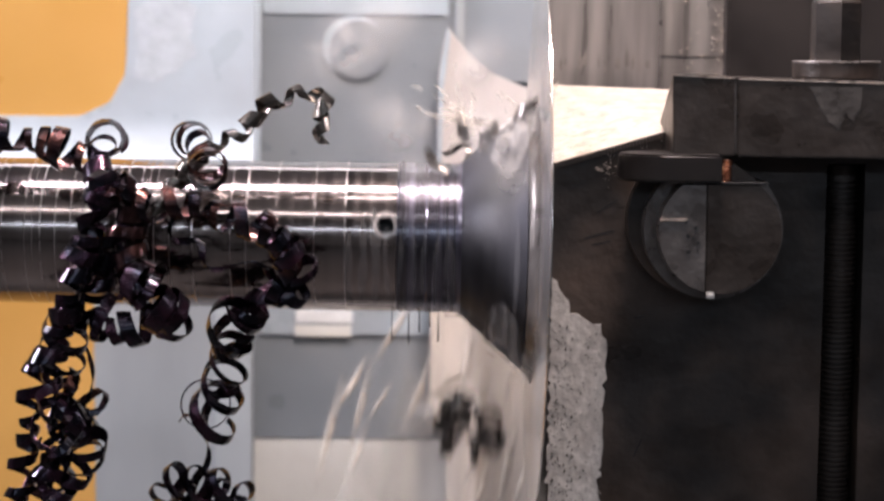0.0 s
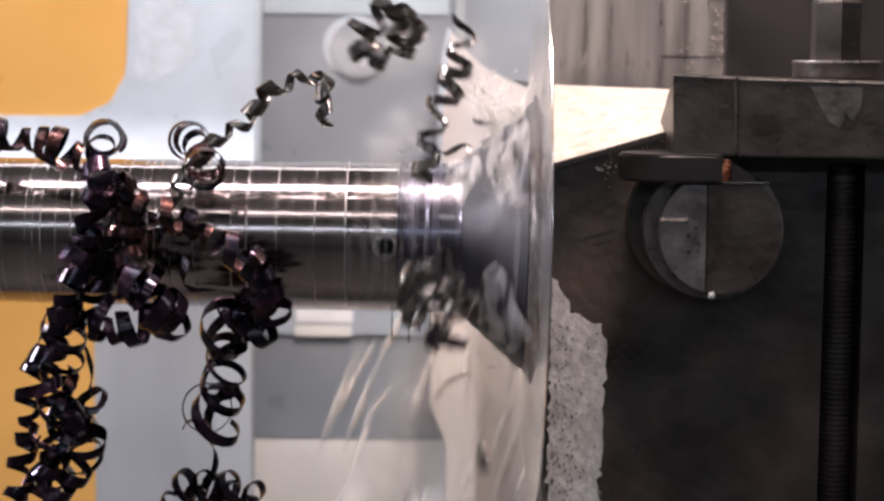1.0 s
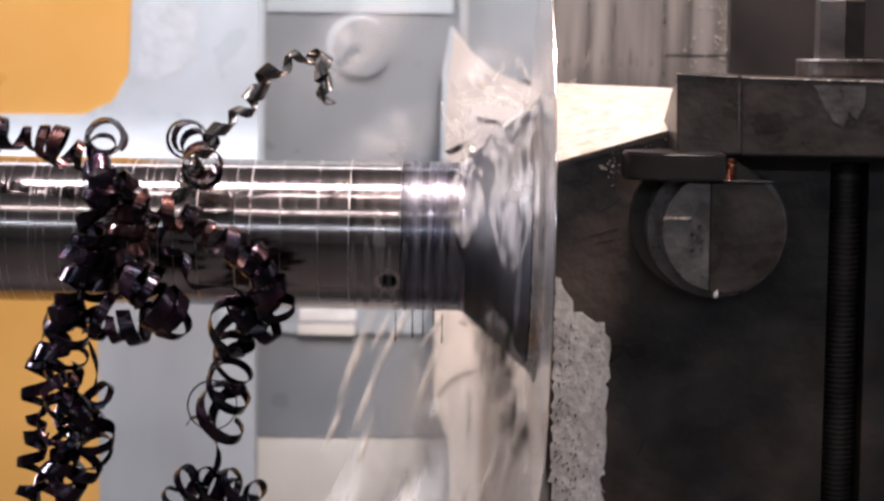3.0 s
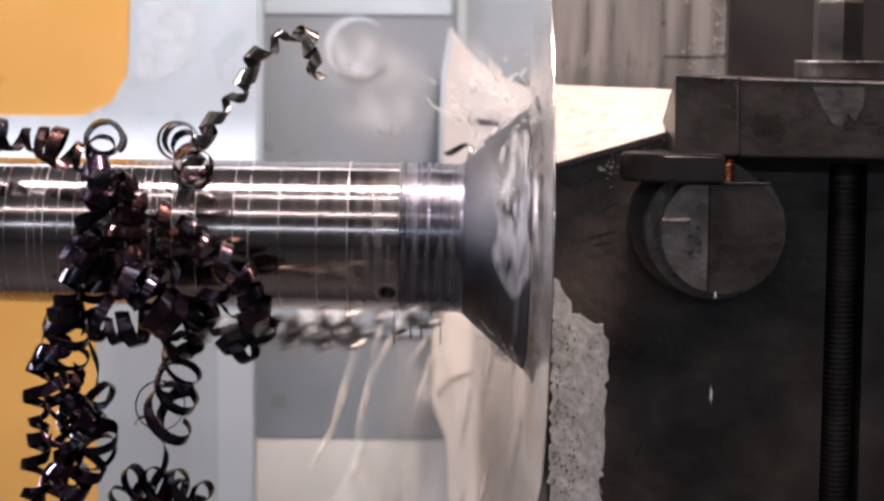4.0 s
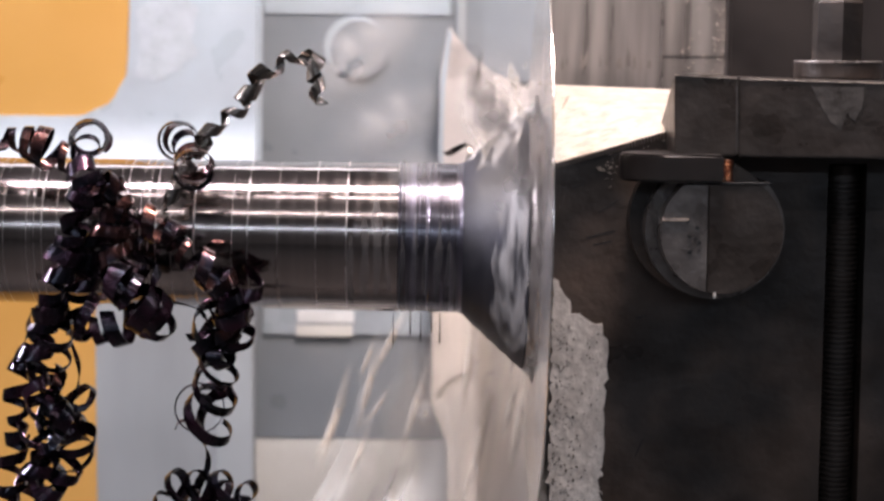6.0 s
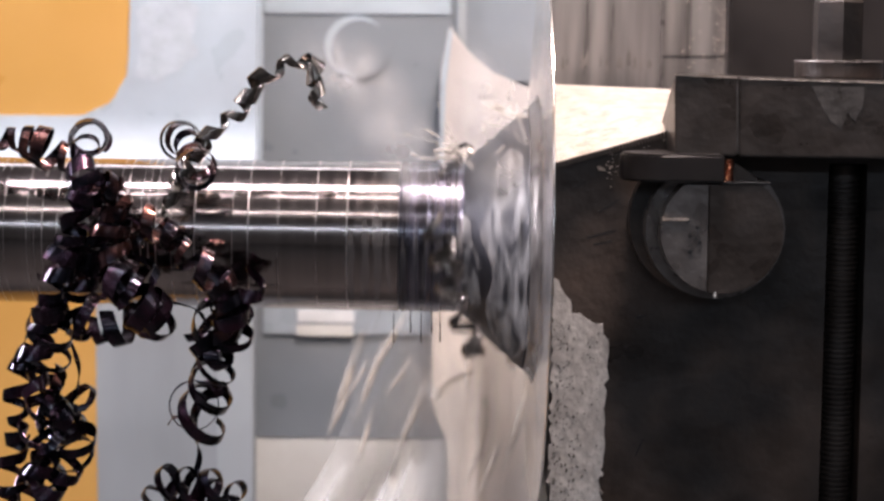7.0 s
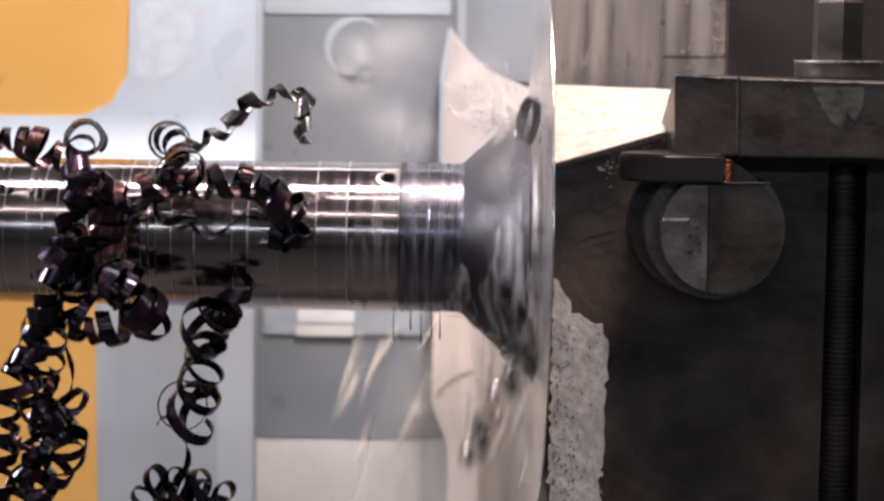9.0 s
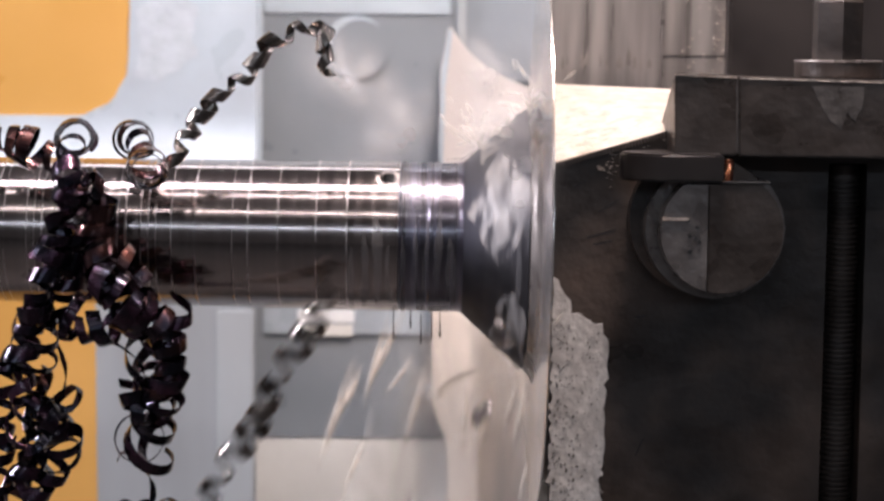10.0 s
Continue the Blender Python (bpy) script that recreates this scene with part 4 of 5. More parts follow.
# seconds, kind, place at that time, turn in the view, speed to the side and up
FLIGHTS = [
    (0.0, "flake", (0.0137, -0.0600, 1.1795), 20, -0.3, 1.5), (0.0, "flake", (0.0299, -0.1100, 1.1768), 70, 0.1, 1.2), (0.0, "flake", (0.0544, -0.1100, 1.1945), 90, 0.1, 1.0),
    (0.0, "knot", (0.0195, -0.0600, 0.9782), 40, -0.2, -1.8), (0.0, "flake", (-0.0039, -0.0600, 1.1570), 0, -0.6, 1.0),
    (0.3, "knot", (0.0433, -0.0900, 1.2415), 10, -0.2, -1.2), (0.3, "ring", (0.0158, -0.0900, 1.0442), 60, -0.4, -0.8),
    (0.5, "knot", (0.0327, -0.0800, 0.9970), 20, 0.0, -1.6), (0.5, "helix", (0.0266, -0.0700, 0.9444), 80, 0.0, -2.0), (0.5, "flake", (0.0055, -0.0600, 1.1669), 0, -0.5, 1.0),
    (0.5, "ring", (-0.0256, -0.0900, 1.1421), 45, -0.8, 0.6), (0.5, "ring", (-0.0178, -0.0800, 1.0195), 80, -0.5, -1.0),
    (0.7, "ring", (-0.0003, -0.0800, 1.1727), 20, -0.6, -0.8), (0.8, "knot", (-0.0060, -0.0800, 1.1838), 20, -0.5, -2.0),
    (1.0, "knot", (-0.0343, -0.0800, 1.2403), 160, -0.5, 0.3), (1.0, "helix", (0.0013, -0.0900, 1.2008), 105, -0.2, 0.6), (1.0, "knot", (-0.0067, -0.1100, 1.0749), 30, -0.5, -1.2),
    (1.0, "ring", (0.0028, -0.0900, 1.0403), 100, -0.4, -1.3), (1.0, "flake", (0.0298, -0.0600, 0.9540), 30, 0.0, -2.0),
    (1.2, "knot", (0.0369, -0.0900, 1.0065), 70, -0.1, -1.8), (1.3, "knot", (0.0260, -0.0900, 0.9682), 70, -0.1, -1.8),
    (1.5, "flake", (-0.0048, -0.0800, 1.0368), 30, -0.6, -1.0), (1.5, "knot", (0.0257, -0.0800, 1.0142), 100, -0.2, -1.6), (1.5, "flake", (-0.0534, 0.0000, 1.0398), 0, -0.8, -0.6),
    (1.7, "ring", (0.0046, -0.0800, 1.2487), 20, -0.2, -1.2), (1.8, "knot", (-0.0157, -0.0800, 1.2411), 20, -0.4, -1.6),
    (2.0, "helix", (0.0318, -0.0900, 0.9855), 100, -0.1, -1.5), (2.0, "knot", (0.0380, -0.0800, 0.9360), 0, -0.1, -2.0), (2.0, "ring", (0.0388, -0.1200, 1.1650), 40, -0.2, 0.8),
    (2.5, "helix", (-0.0026, -0.0900, 1.0061), -28, -0.9, -1.2), (2.5, "helix", (-0.0536, -0.0800, 0.9750), -25, -1.0, -1.4),
    (3.1, "helix", (0.0257, -0.0900, 0.9950), 70, -0.2, -1.5), (3.4, "knot", (0.0235, -0.0900, 1.2010), 70, -0.3, 0.6),
    (4.0, "helix", (-0.0572, -0.0900, 1.0512), -8, -1.4, -0.4), (4.0, "helix", (-0.1067, -0.0800, 1.0417), 4, -1.4, -0.5), (4.0, "flake", (0.0434, -0.1250, 1.1354), 70, 0.0, -0.8),
    (4.5, "helix", (0.0377, -0.0900, 1.0027), 95, 0.0, -1.6), (4.5, "helix", (0.0256, -0.0800, 0.9506), 75, 0.0, -1.8),
    (5.5, "helix", (-0.0083, -0.0800, 1.2449), 42, -0.3, 0.8), (5.5, "ring", (0.0260, -0.1200, 1.1830), 20, -0.2, 0.6), (5.5, "flake", (0.0201, -0.1100, 1.2086), 60, -0.1, 0.9),
    (5.5, "flake", (0.0263, -0.0700, 0.9737), -40, -0.2, -1.9),
    (5.7, "ring", (-0.0349, -0.0800, 1.0308), 60, -0.5, -1.3), (6.1, "helix", (0.0124, -0.1100, 1.1796), 70, -0.3, 0.7), (6.4, "knot", (0.0297, -0.0800, 0.9931), 10, -0.2, -1.6),
    (6.4, "helix", (0.0342, -0.0900, 1.2305), 100, -0.1, 0.8), (7.0, "flake", (0.0044, -0.0700, 1.1554), 80, -0.4, 0.8), (7.0, "helix", (0.0042, -0.1100, 1.0842), 70, -0.2, -1.0),
    (7.2, "helix", (0.0262, -0.0800, 0.9661), 70, -0.1, -1.8),
    (7.5, "helix", (0.0330, -0.0600, 1.2470), 40, 0.0, 0.8), (7.5, "flake", (0.0455, -0.1100, 1.2071), 20, 0.0, 0.8), (7.5, "flake", (0.0538, -0.1200, 1.1821), 80, 0.0, 0.8),
    (7.5, "flake", (-0.0007, -0.0700, 1.1726), 30, -0.5, 0.8),
    (8.0, "helix", (-0.1067, -0.0800, 1.0187), 120, -0.8, -1.2), (8.0, "helix", (-0.1257, -0.0800, 0.9821), 112, -0.8, -1.3), (8.0, "flake", (0.0475, -0.1000, 1.0254), 20, 0.0, -1.6),
    (8.3, "helix", (-0.1178, -0.0800, 1.1810), 35, -1.0, 0.2),
    (8.5, "helix", (0.0087, -0.0900, 1.0062), 118, -0.6, -1.3), (8.5, "helix", (-0.0250, -0.0800, 0.9482), 118, -0.6, -1.6),
    (9.0, "ring", (0.0537, -0.1200, 1.1857), 10, 0.0, 0.6), (9.1, "helix", (0.0337, -0.0800, 0.9739), 112, -0.3, -1.6),
    (9.5, "flake", (0.0438, -0.0900, 1.2030), 60, -0.2, 0.6), (9.5, "ring", (0.0413, -0.1250, 1.1596), 0, 0.0, 0.4), (9.5, "ring", (0.0067, -0.0800, 1.0236), 0, -0.3, -1.2),
    (10.0, "helix", (-0.0992, -0.0800, 1.0303), 118, -0.9, -1.3), (10.0, "helix", (-0.1371, -0.0800, 0.9627), 122, -0.9, -1.4), (10.0, "flake", (0.0384, -0.1200, 1.0497), 20, -0.2, -1.0),
    (10.0, "flake", (0.0267, -0.0800, 0.9892), 80, -0.1, -1.8),
]


def chips_in_flight():
    """Each loose chip springs from behind the cone, passes its place at its time and drops to the floor."""
    rnd = random.Random(7)
    used = set()
    made = []
    for t, kind, place, turn, vx, vz in FLIGHTS:
        src = LOOSE[kind]
        if kind in used:
            ob = copy_thing(src, Matrix.Identity(4))
        else:
            ob = src
            used.add(kind)
        made.append((ob, t, Vector(place), turn, vx, vz))
    out = []
    for ob, t, place, turn, vx, vz in made:
        home = pose(0.05 + rnd.uniform(-0.012, 0.008), 0.13 + rnd.uniform(-0.02, 0.05), AXIS + rnd.uniform(-0.03, 0.03), 0, turn, 0)
        spin, yaw = rnd.uniform(-300, 300), rnd.uniform(-25, 25)

        def at(dt):
            return pose(place.x + vx * dt, place.y, place.z + vz * dt - 4.9 * dt * dt, 0, turn + spin * dt, yaw)

        rows = []
        if t > 0.25:
            over = 0.155 if place.z > AXIS - 0.01 else -0.15
            mid = pose(0.035, -0.03, AXIS + over, 0, turn, yaw)
            rows = [(0.0, home), (t - 0.2333, home), (t - 0.1333, mid)]
            if abs(place.x - 0.035) > 0.08:
                rows[1:] = [(t - 0.3, home), (t - 0.2, mid)]
            else:
                rows[1:] = [(t - 0.2333, home), (t - 0.1333, mid)]
            if rows[1][0] <= 0.04:
                rows = rows[:1] + rows[2:]
            first = -2
        else:
            first = 0 if t == 0.0 else -int(round(t * 30))
        i = first
        last = None
        while True:
            dt = i / 30
            m = at(dt)
            if m.translation.z < 0.03 or t + dt > 10.0 + 1e-6:
                break
            rows.append((t + dt, m))
            last = m
            i += 1
        if t + i / 30 <= 9.9:
            lie = last.translation
            rest = pose(lie.x, lie.y, 0.014, 90, 0, turn)
            rows.append((t + i / 30 + 0.0333, rest))
            rows.append((10.0, rest))
        elif rows[-1][0] < 9.99:
            rows.append((10.0, at(10.0 - t)))
        out.append((ob, rows))
    return out


# ---------------- coolant ----------------
def jet(wide, tall, dome, seed):
    """A slender domed veil of fine drops, tall along z, a little bent."""
    rnd = random.Random(seed)
    bm = bmesh.new()
    bend, ph = rnd.uniform(-0.1, 0.1) * wide, rnd.uniform(0, 6)
    rings, n = 7, 28
    prev = [bm.verts.new((0, -dome, 0))]
    for k in range(1, rings + 1):
        q = k / rings
        row = []
        for i in range(n):
            a = 2 * math.pi * i / n
            z = 0.5 * tall * q * math.sin(a)
            row.append(bm.verts.new((0.5 * wide * q * math.cos(a) + bend * math.sin(5 * z / tall + ph), -dome * (1 - q * q), z)))
        for i in range(n):
            if k == 1:
                bm.faces.new((prev[0], row[i], row[(i + 1) % n]))
            else:
                bm.faces.new((prev[i], row[i], row[(i + 1) % n], prev[(i + 1) % n]))
        prev = row
    return bm


def fog():
    """Puffs of fine spray that hang and turn about the cut."""
    rnd = random.Random(31)
    out = []
    for place, wide, tall, mat in FOG:
        warm = mat is M_WARMPUFF
        ob = link("coolant_puff", jet(wide, tall, 0.012, int(abs(place[0]) * 9999)), mat, None, "", True)
        tagged(ob, "thin warm haze of falling coolant spray" if warm else "thin white haze of coolant spray about the cut", "coolant", "coolant haze", "stuff")
        ph, rate = rnd.uniform(0, 6), rnd.uniform(4, 8)
        tilt = 6 if warm else 40
        out.append((ob, [(j / 10, pose(place[0] + 0.006 * math.sin(rate * j / 10 + ph), place[1], place[2] + 0.008 * math.sin(1.3 * rate * j / 10 + 2 * ph), 0,
                                       tilt * math.sin(0.5 * rate * j / 10 + ph), 0)) for j in range(101)]))
    return out


FOG = [((0.0431, -0.125, 1.1553), 0.09, 0.13, M_PUFF), ((0.0308, -0.1, 1.1848), 0.075, 0.06, M_PUFF), ((0.0211, 0.0, 1.2149), 0.05, 0.075, M_PUFF), ((-0.0346, 0.02, 1.172), 0.12, 0.07, M_PUFF), ((0.0385, -0.105, 1.1393), 0.05, 0.06, M_PUFF), ((-0.0763, 0.2, 1.2214), 0.16, 0.09, M_PUFF),
       ((0.0295, 0.09, 0.9606), 0.075, 0.16, M_WARMPUFF), ((-0.0184, 0.12, 0.9633), 0.1, 0.14, M_WARMPUFF), ((-0.017, -0.07, 1.1401), 0.06, 0.05, M_PUFF)]


def drip_shape(length, r):
    """A hanging drip: a thin neck above a fuller end."""
    return lathe_z((0, 0), [(r * 0.5, length * 0.5), (r * 0.7, length * 0.2), (r * 0.8, -length * 0.1), (r * 1.2, -length * 0.32), (r * 1.0, -length * 0.45), (r * 0.3, -length * 0.5)], 10)


def spray():
    rnd = random.Random(11)
    out = []
    base = [tagged(link("coolant_streak", jet(0.0075 + 0.002 * i, 0.06 + 0.03 * i, 0.004, i), M_STREAM, None, "", True),
                   "pale streak of coolant flung from the cut", "coolant", "coolant spray") for i in range(4)]
    spots = [(-0.0615, 0.2000, 0.9764), (-0.0852, 0.2100, 0.9318), (-0.0427, 0.1900, 0.9923), (-0.0800, 0.2000, 0.9527), (-0.0285, 0.1800, 0.9754), (-0.0658, 0.2000, 0.9055), (-0.0168, 0.1700, 0.9541),
             (0.0362, 0.1900, 0.9509), (0.0562, 0.1700, 0.9594), (0.0456, 0.1800, 0.9108), (0.0222, 0.1900, 0.9601), (0.0612, 0.1700, 0.9223), (0.0273, 0.1800, 0.8965), (0.0685, 0.1700, 0.8898), (-0.0545, 0.2000, 0.9718)]
    for i, s in enumerate(spots):
        ob = base[i] if i < 4 else copy_thing(base[i % 4], Matrix.Identity(4))
        low = s[2] < AXIS
        lean = rnd.uniform(15, 35) if s[0] < 0 else rnd.uniform(-4, 18)
        if not low:
            lean = rnd.uniform(40, 85)
        reach = rnd.uniform(0.015, 0.04)
        ph = rnd.uniform(0, 6.28)
        rate = rnd.uniform(5, 9)
        rows = []
        for j in range(101):
            t = j / 10
            d = reach * math.sin(rate * t + ph)
            a = radians(lean)
            rows.append((t, pose(s[0] + d * math.sin(a), s[1], s[2] + d * math.cos(a), 0, lean + 4 * math.sin(t * 3 + ph), 0)))
        out.append((ob, rows))
    drip = tagged(link("coolant_drip", drip_shape(0.022, 0.0006), M_DRIP, None, "", True), "dark drip hanging under the shaft", "coolant", "drips")
    for i, x in enumerate((-0.034, -0.022, -0.0145, -0.007, -0.001)):
        ob = drip if i == 0 else copy_thing(drip, Matrix.Identity(4))
        ph = rnd.uniform(0, 6)
        out.append((ob, [(j / 5, pose(x, -0.004, AXIS - 0.0595 - 0.006 * math.sin(j * 1.3 + ph), 0, 0, 0)) for j in range(51)]))
    return out


def splash_cluster(seed, n):
    """Torn strands and drops of thrown liquid, fanning out from the cut."""
    rnd = random.Random(seed)
    bm = bmesh.new()
    for i in range(n):
        a = radians(rnd.gauss(30, 32))
        d = abs(rnd.gauss(0, 0.016))
        c = Vector((math.sin(-a) * d, rnd.gauss(0, 0.008), math.cos(a) * d))
        r = rnd.uniform(0.0005, 0.0012) if i % 4 else rnd.uniform(0.0012, 0.0024)
        m = Matrix.Translation(c) @ pose(0, 0, 0, 0, -math.degrees(a) + rnd.gauss(0, 15), 0) @ Matrix.Diagonal((r, r * 0.6, r * rnd.uniform(2.0, 6.5), 1))
        made = bmesh.ops.create_icosphere(bm, subdivisions=2, radius=1.0, matrix=m)
        for v in made["verts"]:
            v.co += noise.noise_vector(v.co * 350) * r * 0.5
    return bm


def splashes():
    rnd = random.Random(21)
    out = []
    spots = [(0.0250, -0.0300, 1.1707), (0.0462, -0.0300, 1.1825), (0.0594, -0.0400, 1.1792), (0.0556, -0.0400, 1.0292)]
    for i, c in enumerate(spots):
        ob = tagged(link("coolant_splash", splash_cluster(i, 34), M_LUMP, None, "", True), "pale splash of coolant drops on the cone", "coolant",
                    "coolant splashes", "stuff")
        a, b, ph = rnd.uniform(4, 8), rnd.uniform(5, 9), rnd.uniform(0, 6)
        out.append((ob, [(j / 10, pose(c[0] + 0.012 * math.sin(a * j / 10 + ph), c[1], c[2] + 0.014 * math.sin(b * j / 10 + 2 * ph), 0,
                                       35 * math.sin(j * 0.37 + ph), 0)) for j in range(101)]))
    return out


def film(x0, width, radius, low, high, seed):
    """A thin torn veil of liquid that clings to the turned surface; radius is a function of x."""
    rnd = random.Random(seed)
    bm = bmesh.new()
    rows, n, k = [], 26, 6
    p = [rnd.uniform(0, 6) for _ in range(3)]
    for i in range(n + 1):
        t = i / n
        a = high + (low - high) * t
        w = width * max(0.02, math.sin(math.pi * t) ** 0.6) * (1 + 0.25 * math.sin(7 * t + p[0]) + 0.15 * math.sin(17 * t + p[1]))
        mid = x0 + 0.0012 * math.sin(4 * t + p[2])
        row = []
        for lift in (0.0007, 0.0004):
            for j in range(k + 1):
                x = mid + w * (j / k - 0.5)
                r = radius(x) + lift
                row.append(bm.verts.new((x, -r * math.cos(a), r * math.sin(a))))
        rows.append(row)
    m = 2 * (k + 1)
    loop = list(range(k + 1)) + list(range(m - 1, k, -1))
    for q, w in zip(rows, rows[1:]):
        for j in range(m):
            c, d = loop[j], loop[(j + 1) % m]
            bm.faces.new((q[c], q[d], w[d], w[c]))
    bm.faces.new([rows[0][c] for c in loop])
    bm.faces.new([rows[-1][c] for c in loop[::-1]])
    return bm


def runs():
    """Veils of coolant on the shaft and the cone; they sway round the axis."""
    rnd = random.Random(41)
    out = []
    for i in range(10):
        if i < 9:
            x, rad, wide = -0.062 + 0.0085 * i, (lambda x: 0.0534), rnd.uniform(0.003, 0.008)
        else:
            x, rad, wide = 0.05, (lambda x: 0.0548 + max(0, x - 0.0145) * 0.9), 0.004
        ob = link("coolant_film", film(x, wide, rad, radians(rnd.uniform(-72, -45)), radians(rnd.uniform(0, 40)), 70 + i), M_FILM, None, "", True)
        ob.location = (0, 0, AXIS)
        tagged(ob, "thin pale veil of coolant clinging to the shaft", "coolant", "coolant films")
        ph, rate = rnd.uniform(0, 6), rnd.uniform(3, 7)
        out.append((ob, [(j / 10, pose(0, 0, AXIS, 9 * math.sin(rate * j / 10 + ph), 0, 0)) for j in range(101)]))
    return out


def carried_sheets():
    """Sheets of coolant that the cone and the collar drag round with them."""
    out = []
    for x, wide, off, low, high in ((0.044, 0.036, 0.002, -160, -40), (0.014, 0.022, 0.001, -150, -70), (0.047, 0.028, 0.0014, 20, 105),
                                    (0.038, 0.034, 0.0026, 118, 176)):
        ob = link("coolant_sheet", film(x, wide, (lambda x, off=off: 0.0548 + off + max(0, min(x, 0.068) - 0.0145) * 0.9), radians(low), radians(high), 120 + int(x * 1000)),
                  M_MIST, None, "", True)
        ob.location = (0, 0, AXIS)
        tagged(ob, "thin white sheet of coolant dragged round by the cone", "coolant", "coolant sheets")
        out.append(ob)
    return out


def curtain(top, bottom, y, z0, z1, seed):
    """A thin wavering curtain of falling spray, wider below."""
    bm = bmesh.new()
    rnd = random.Random(seed)
    p = [rnd.uniform(0, 6) for _ in range(4)]
    n, k = 30, 24
    sides = []
    for lift in (0.0, 0.0006):
        grid = []
        for i in range(n + 1):
            t = i / n
            l = top[0] + (bottom[0] - top[0]) * t ** 1.3 + 0.006 * t * math.sin(9 * t + p[0])
            r = top[1] + (bottom[1] - top[1]) * t ** 1.3 + 0.006 * t * math.sin(8 * t + p[1])
            grid.append([bm.verts.new((l + (r - l) * j / k, y + lift + 0.0015 * math.sin(j * 0.5 + 2 * t + p[2]) + 0.01 * math.sin(4 * t + p[3]),
                                       z0 + (z1 - z0) * t * (1 - 0.12 * math.sin(j * 1.7 + p[0]) ** 2))) for j in range(k + 1)])
        sides.append(grid)
    a, b = sides
    for i in range(n):
        for j in range(k):
            bm.faces.new((a[i][j], a[i][j + 1], a[i + 1][j + 1], a[i + 1][j]))
            bm.faces.new((b[i + 1][j], b[i + 1][j + 1], b[i][j + 1], b[i][j]))
        for j in (0, k):
            bm.faces.new((a[i][j], a[i + 1][j], b[i + 1][j], b[i][j]))
    for i in (0, n):
        for j in range(k):
            bm.faces.new((a[i][j], a[i][j + 1], b[i][j + 1], b[i][j]))
    return bm


def curtains():
    rnd = random.Random(77)
    out = []
    for i, (top, bottom, y, lean) in enumerate((((-0.03, 0.058), (-0.11, 0.06), 0.13, 4),)):
        ob = link("coolant_curtain", curtain(top, bottom, y, -0.03, -0.3, 60 + i), M_CURTAIN, None, "", True)
        ob.location = (0, 0, AXIS)
        tagged(ob, "thin pale curtain of coolant falling below the shaft", "coolant", "coolant curtains")
        ph, rate = rnd.uniform(0, 6), rnd.uniform(6, 11)
        out.append((ob, [(j / 10, pose(0.003 * math.sin(rate * j / 17 + ph), 0, AXIS + 0.02 * math.sin(rate * j / 10 + ph), 0, 0.5 * lean * math.sin(rate * j / 14), 0))
                         for j in range(101)]))
    return out


def falling_drops():
    """Drops that gather under the pin and fall; seconds, and metres fallen by then."""
    out = []
    bm = lathe_z((0, 0), [(0.0001, 0.0045), (0.0004, 0.0028), (0.0008, 0.0005), (0.001, -0.0012), (0.0008, -0.0024), (0.0002, -0.003)], 12)
    first = tagged(link("falling_drop", bm, M_DROP, None, "", True), "pale drop of coolant falling from the steel pin", "coolant", "falling drops")
    for i, (t, fallen) in enumerate(((0.9, 0.079), (2.5, 0.084), (4.0, 0.054), (7.4, 0.037))):
        ob = first if i == 0 else copy_thing(first, Matrix.Identity(4))
        x, y, z = 0.1747 + 0.0012 * i, -0.1075, 1.0747
        start = t - math.sqrt(fallen / 4.9)
        rows = [(0.0, pose(x, y, z))]
        k = 0
        while z - 4.9 * (k / 60) ** 2 > 0.01:
            rows.append((start + k / 60, pose(x, y, z - 4.9 * (k / 60) ** 2)))
            k += 1
        rows += [(start + k / 60, pose(x, y, 0.004, 90)), (10.0, pose(x, y, 0.004, 90))]
        out.append((ob, rows))
    return out


SHEETS = carried_sheets()
FLYING = chips_in_flight()
SPRAY = spray() + fog() + falling_drops() + splashes() + runs() + curtains()


def swing(ob, rows):
    """Keys an offset in x and z and a turn in the view about the chip's own root."""
    o = ob.location.copy()
    walk(ob, [(t, pose(o.x + dx, o.y, o.z + dz, 0, a, 0)) for t, dx, dz, a in rows])


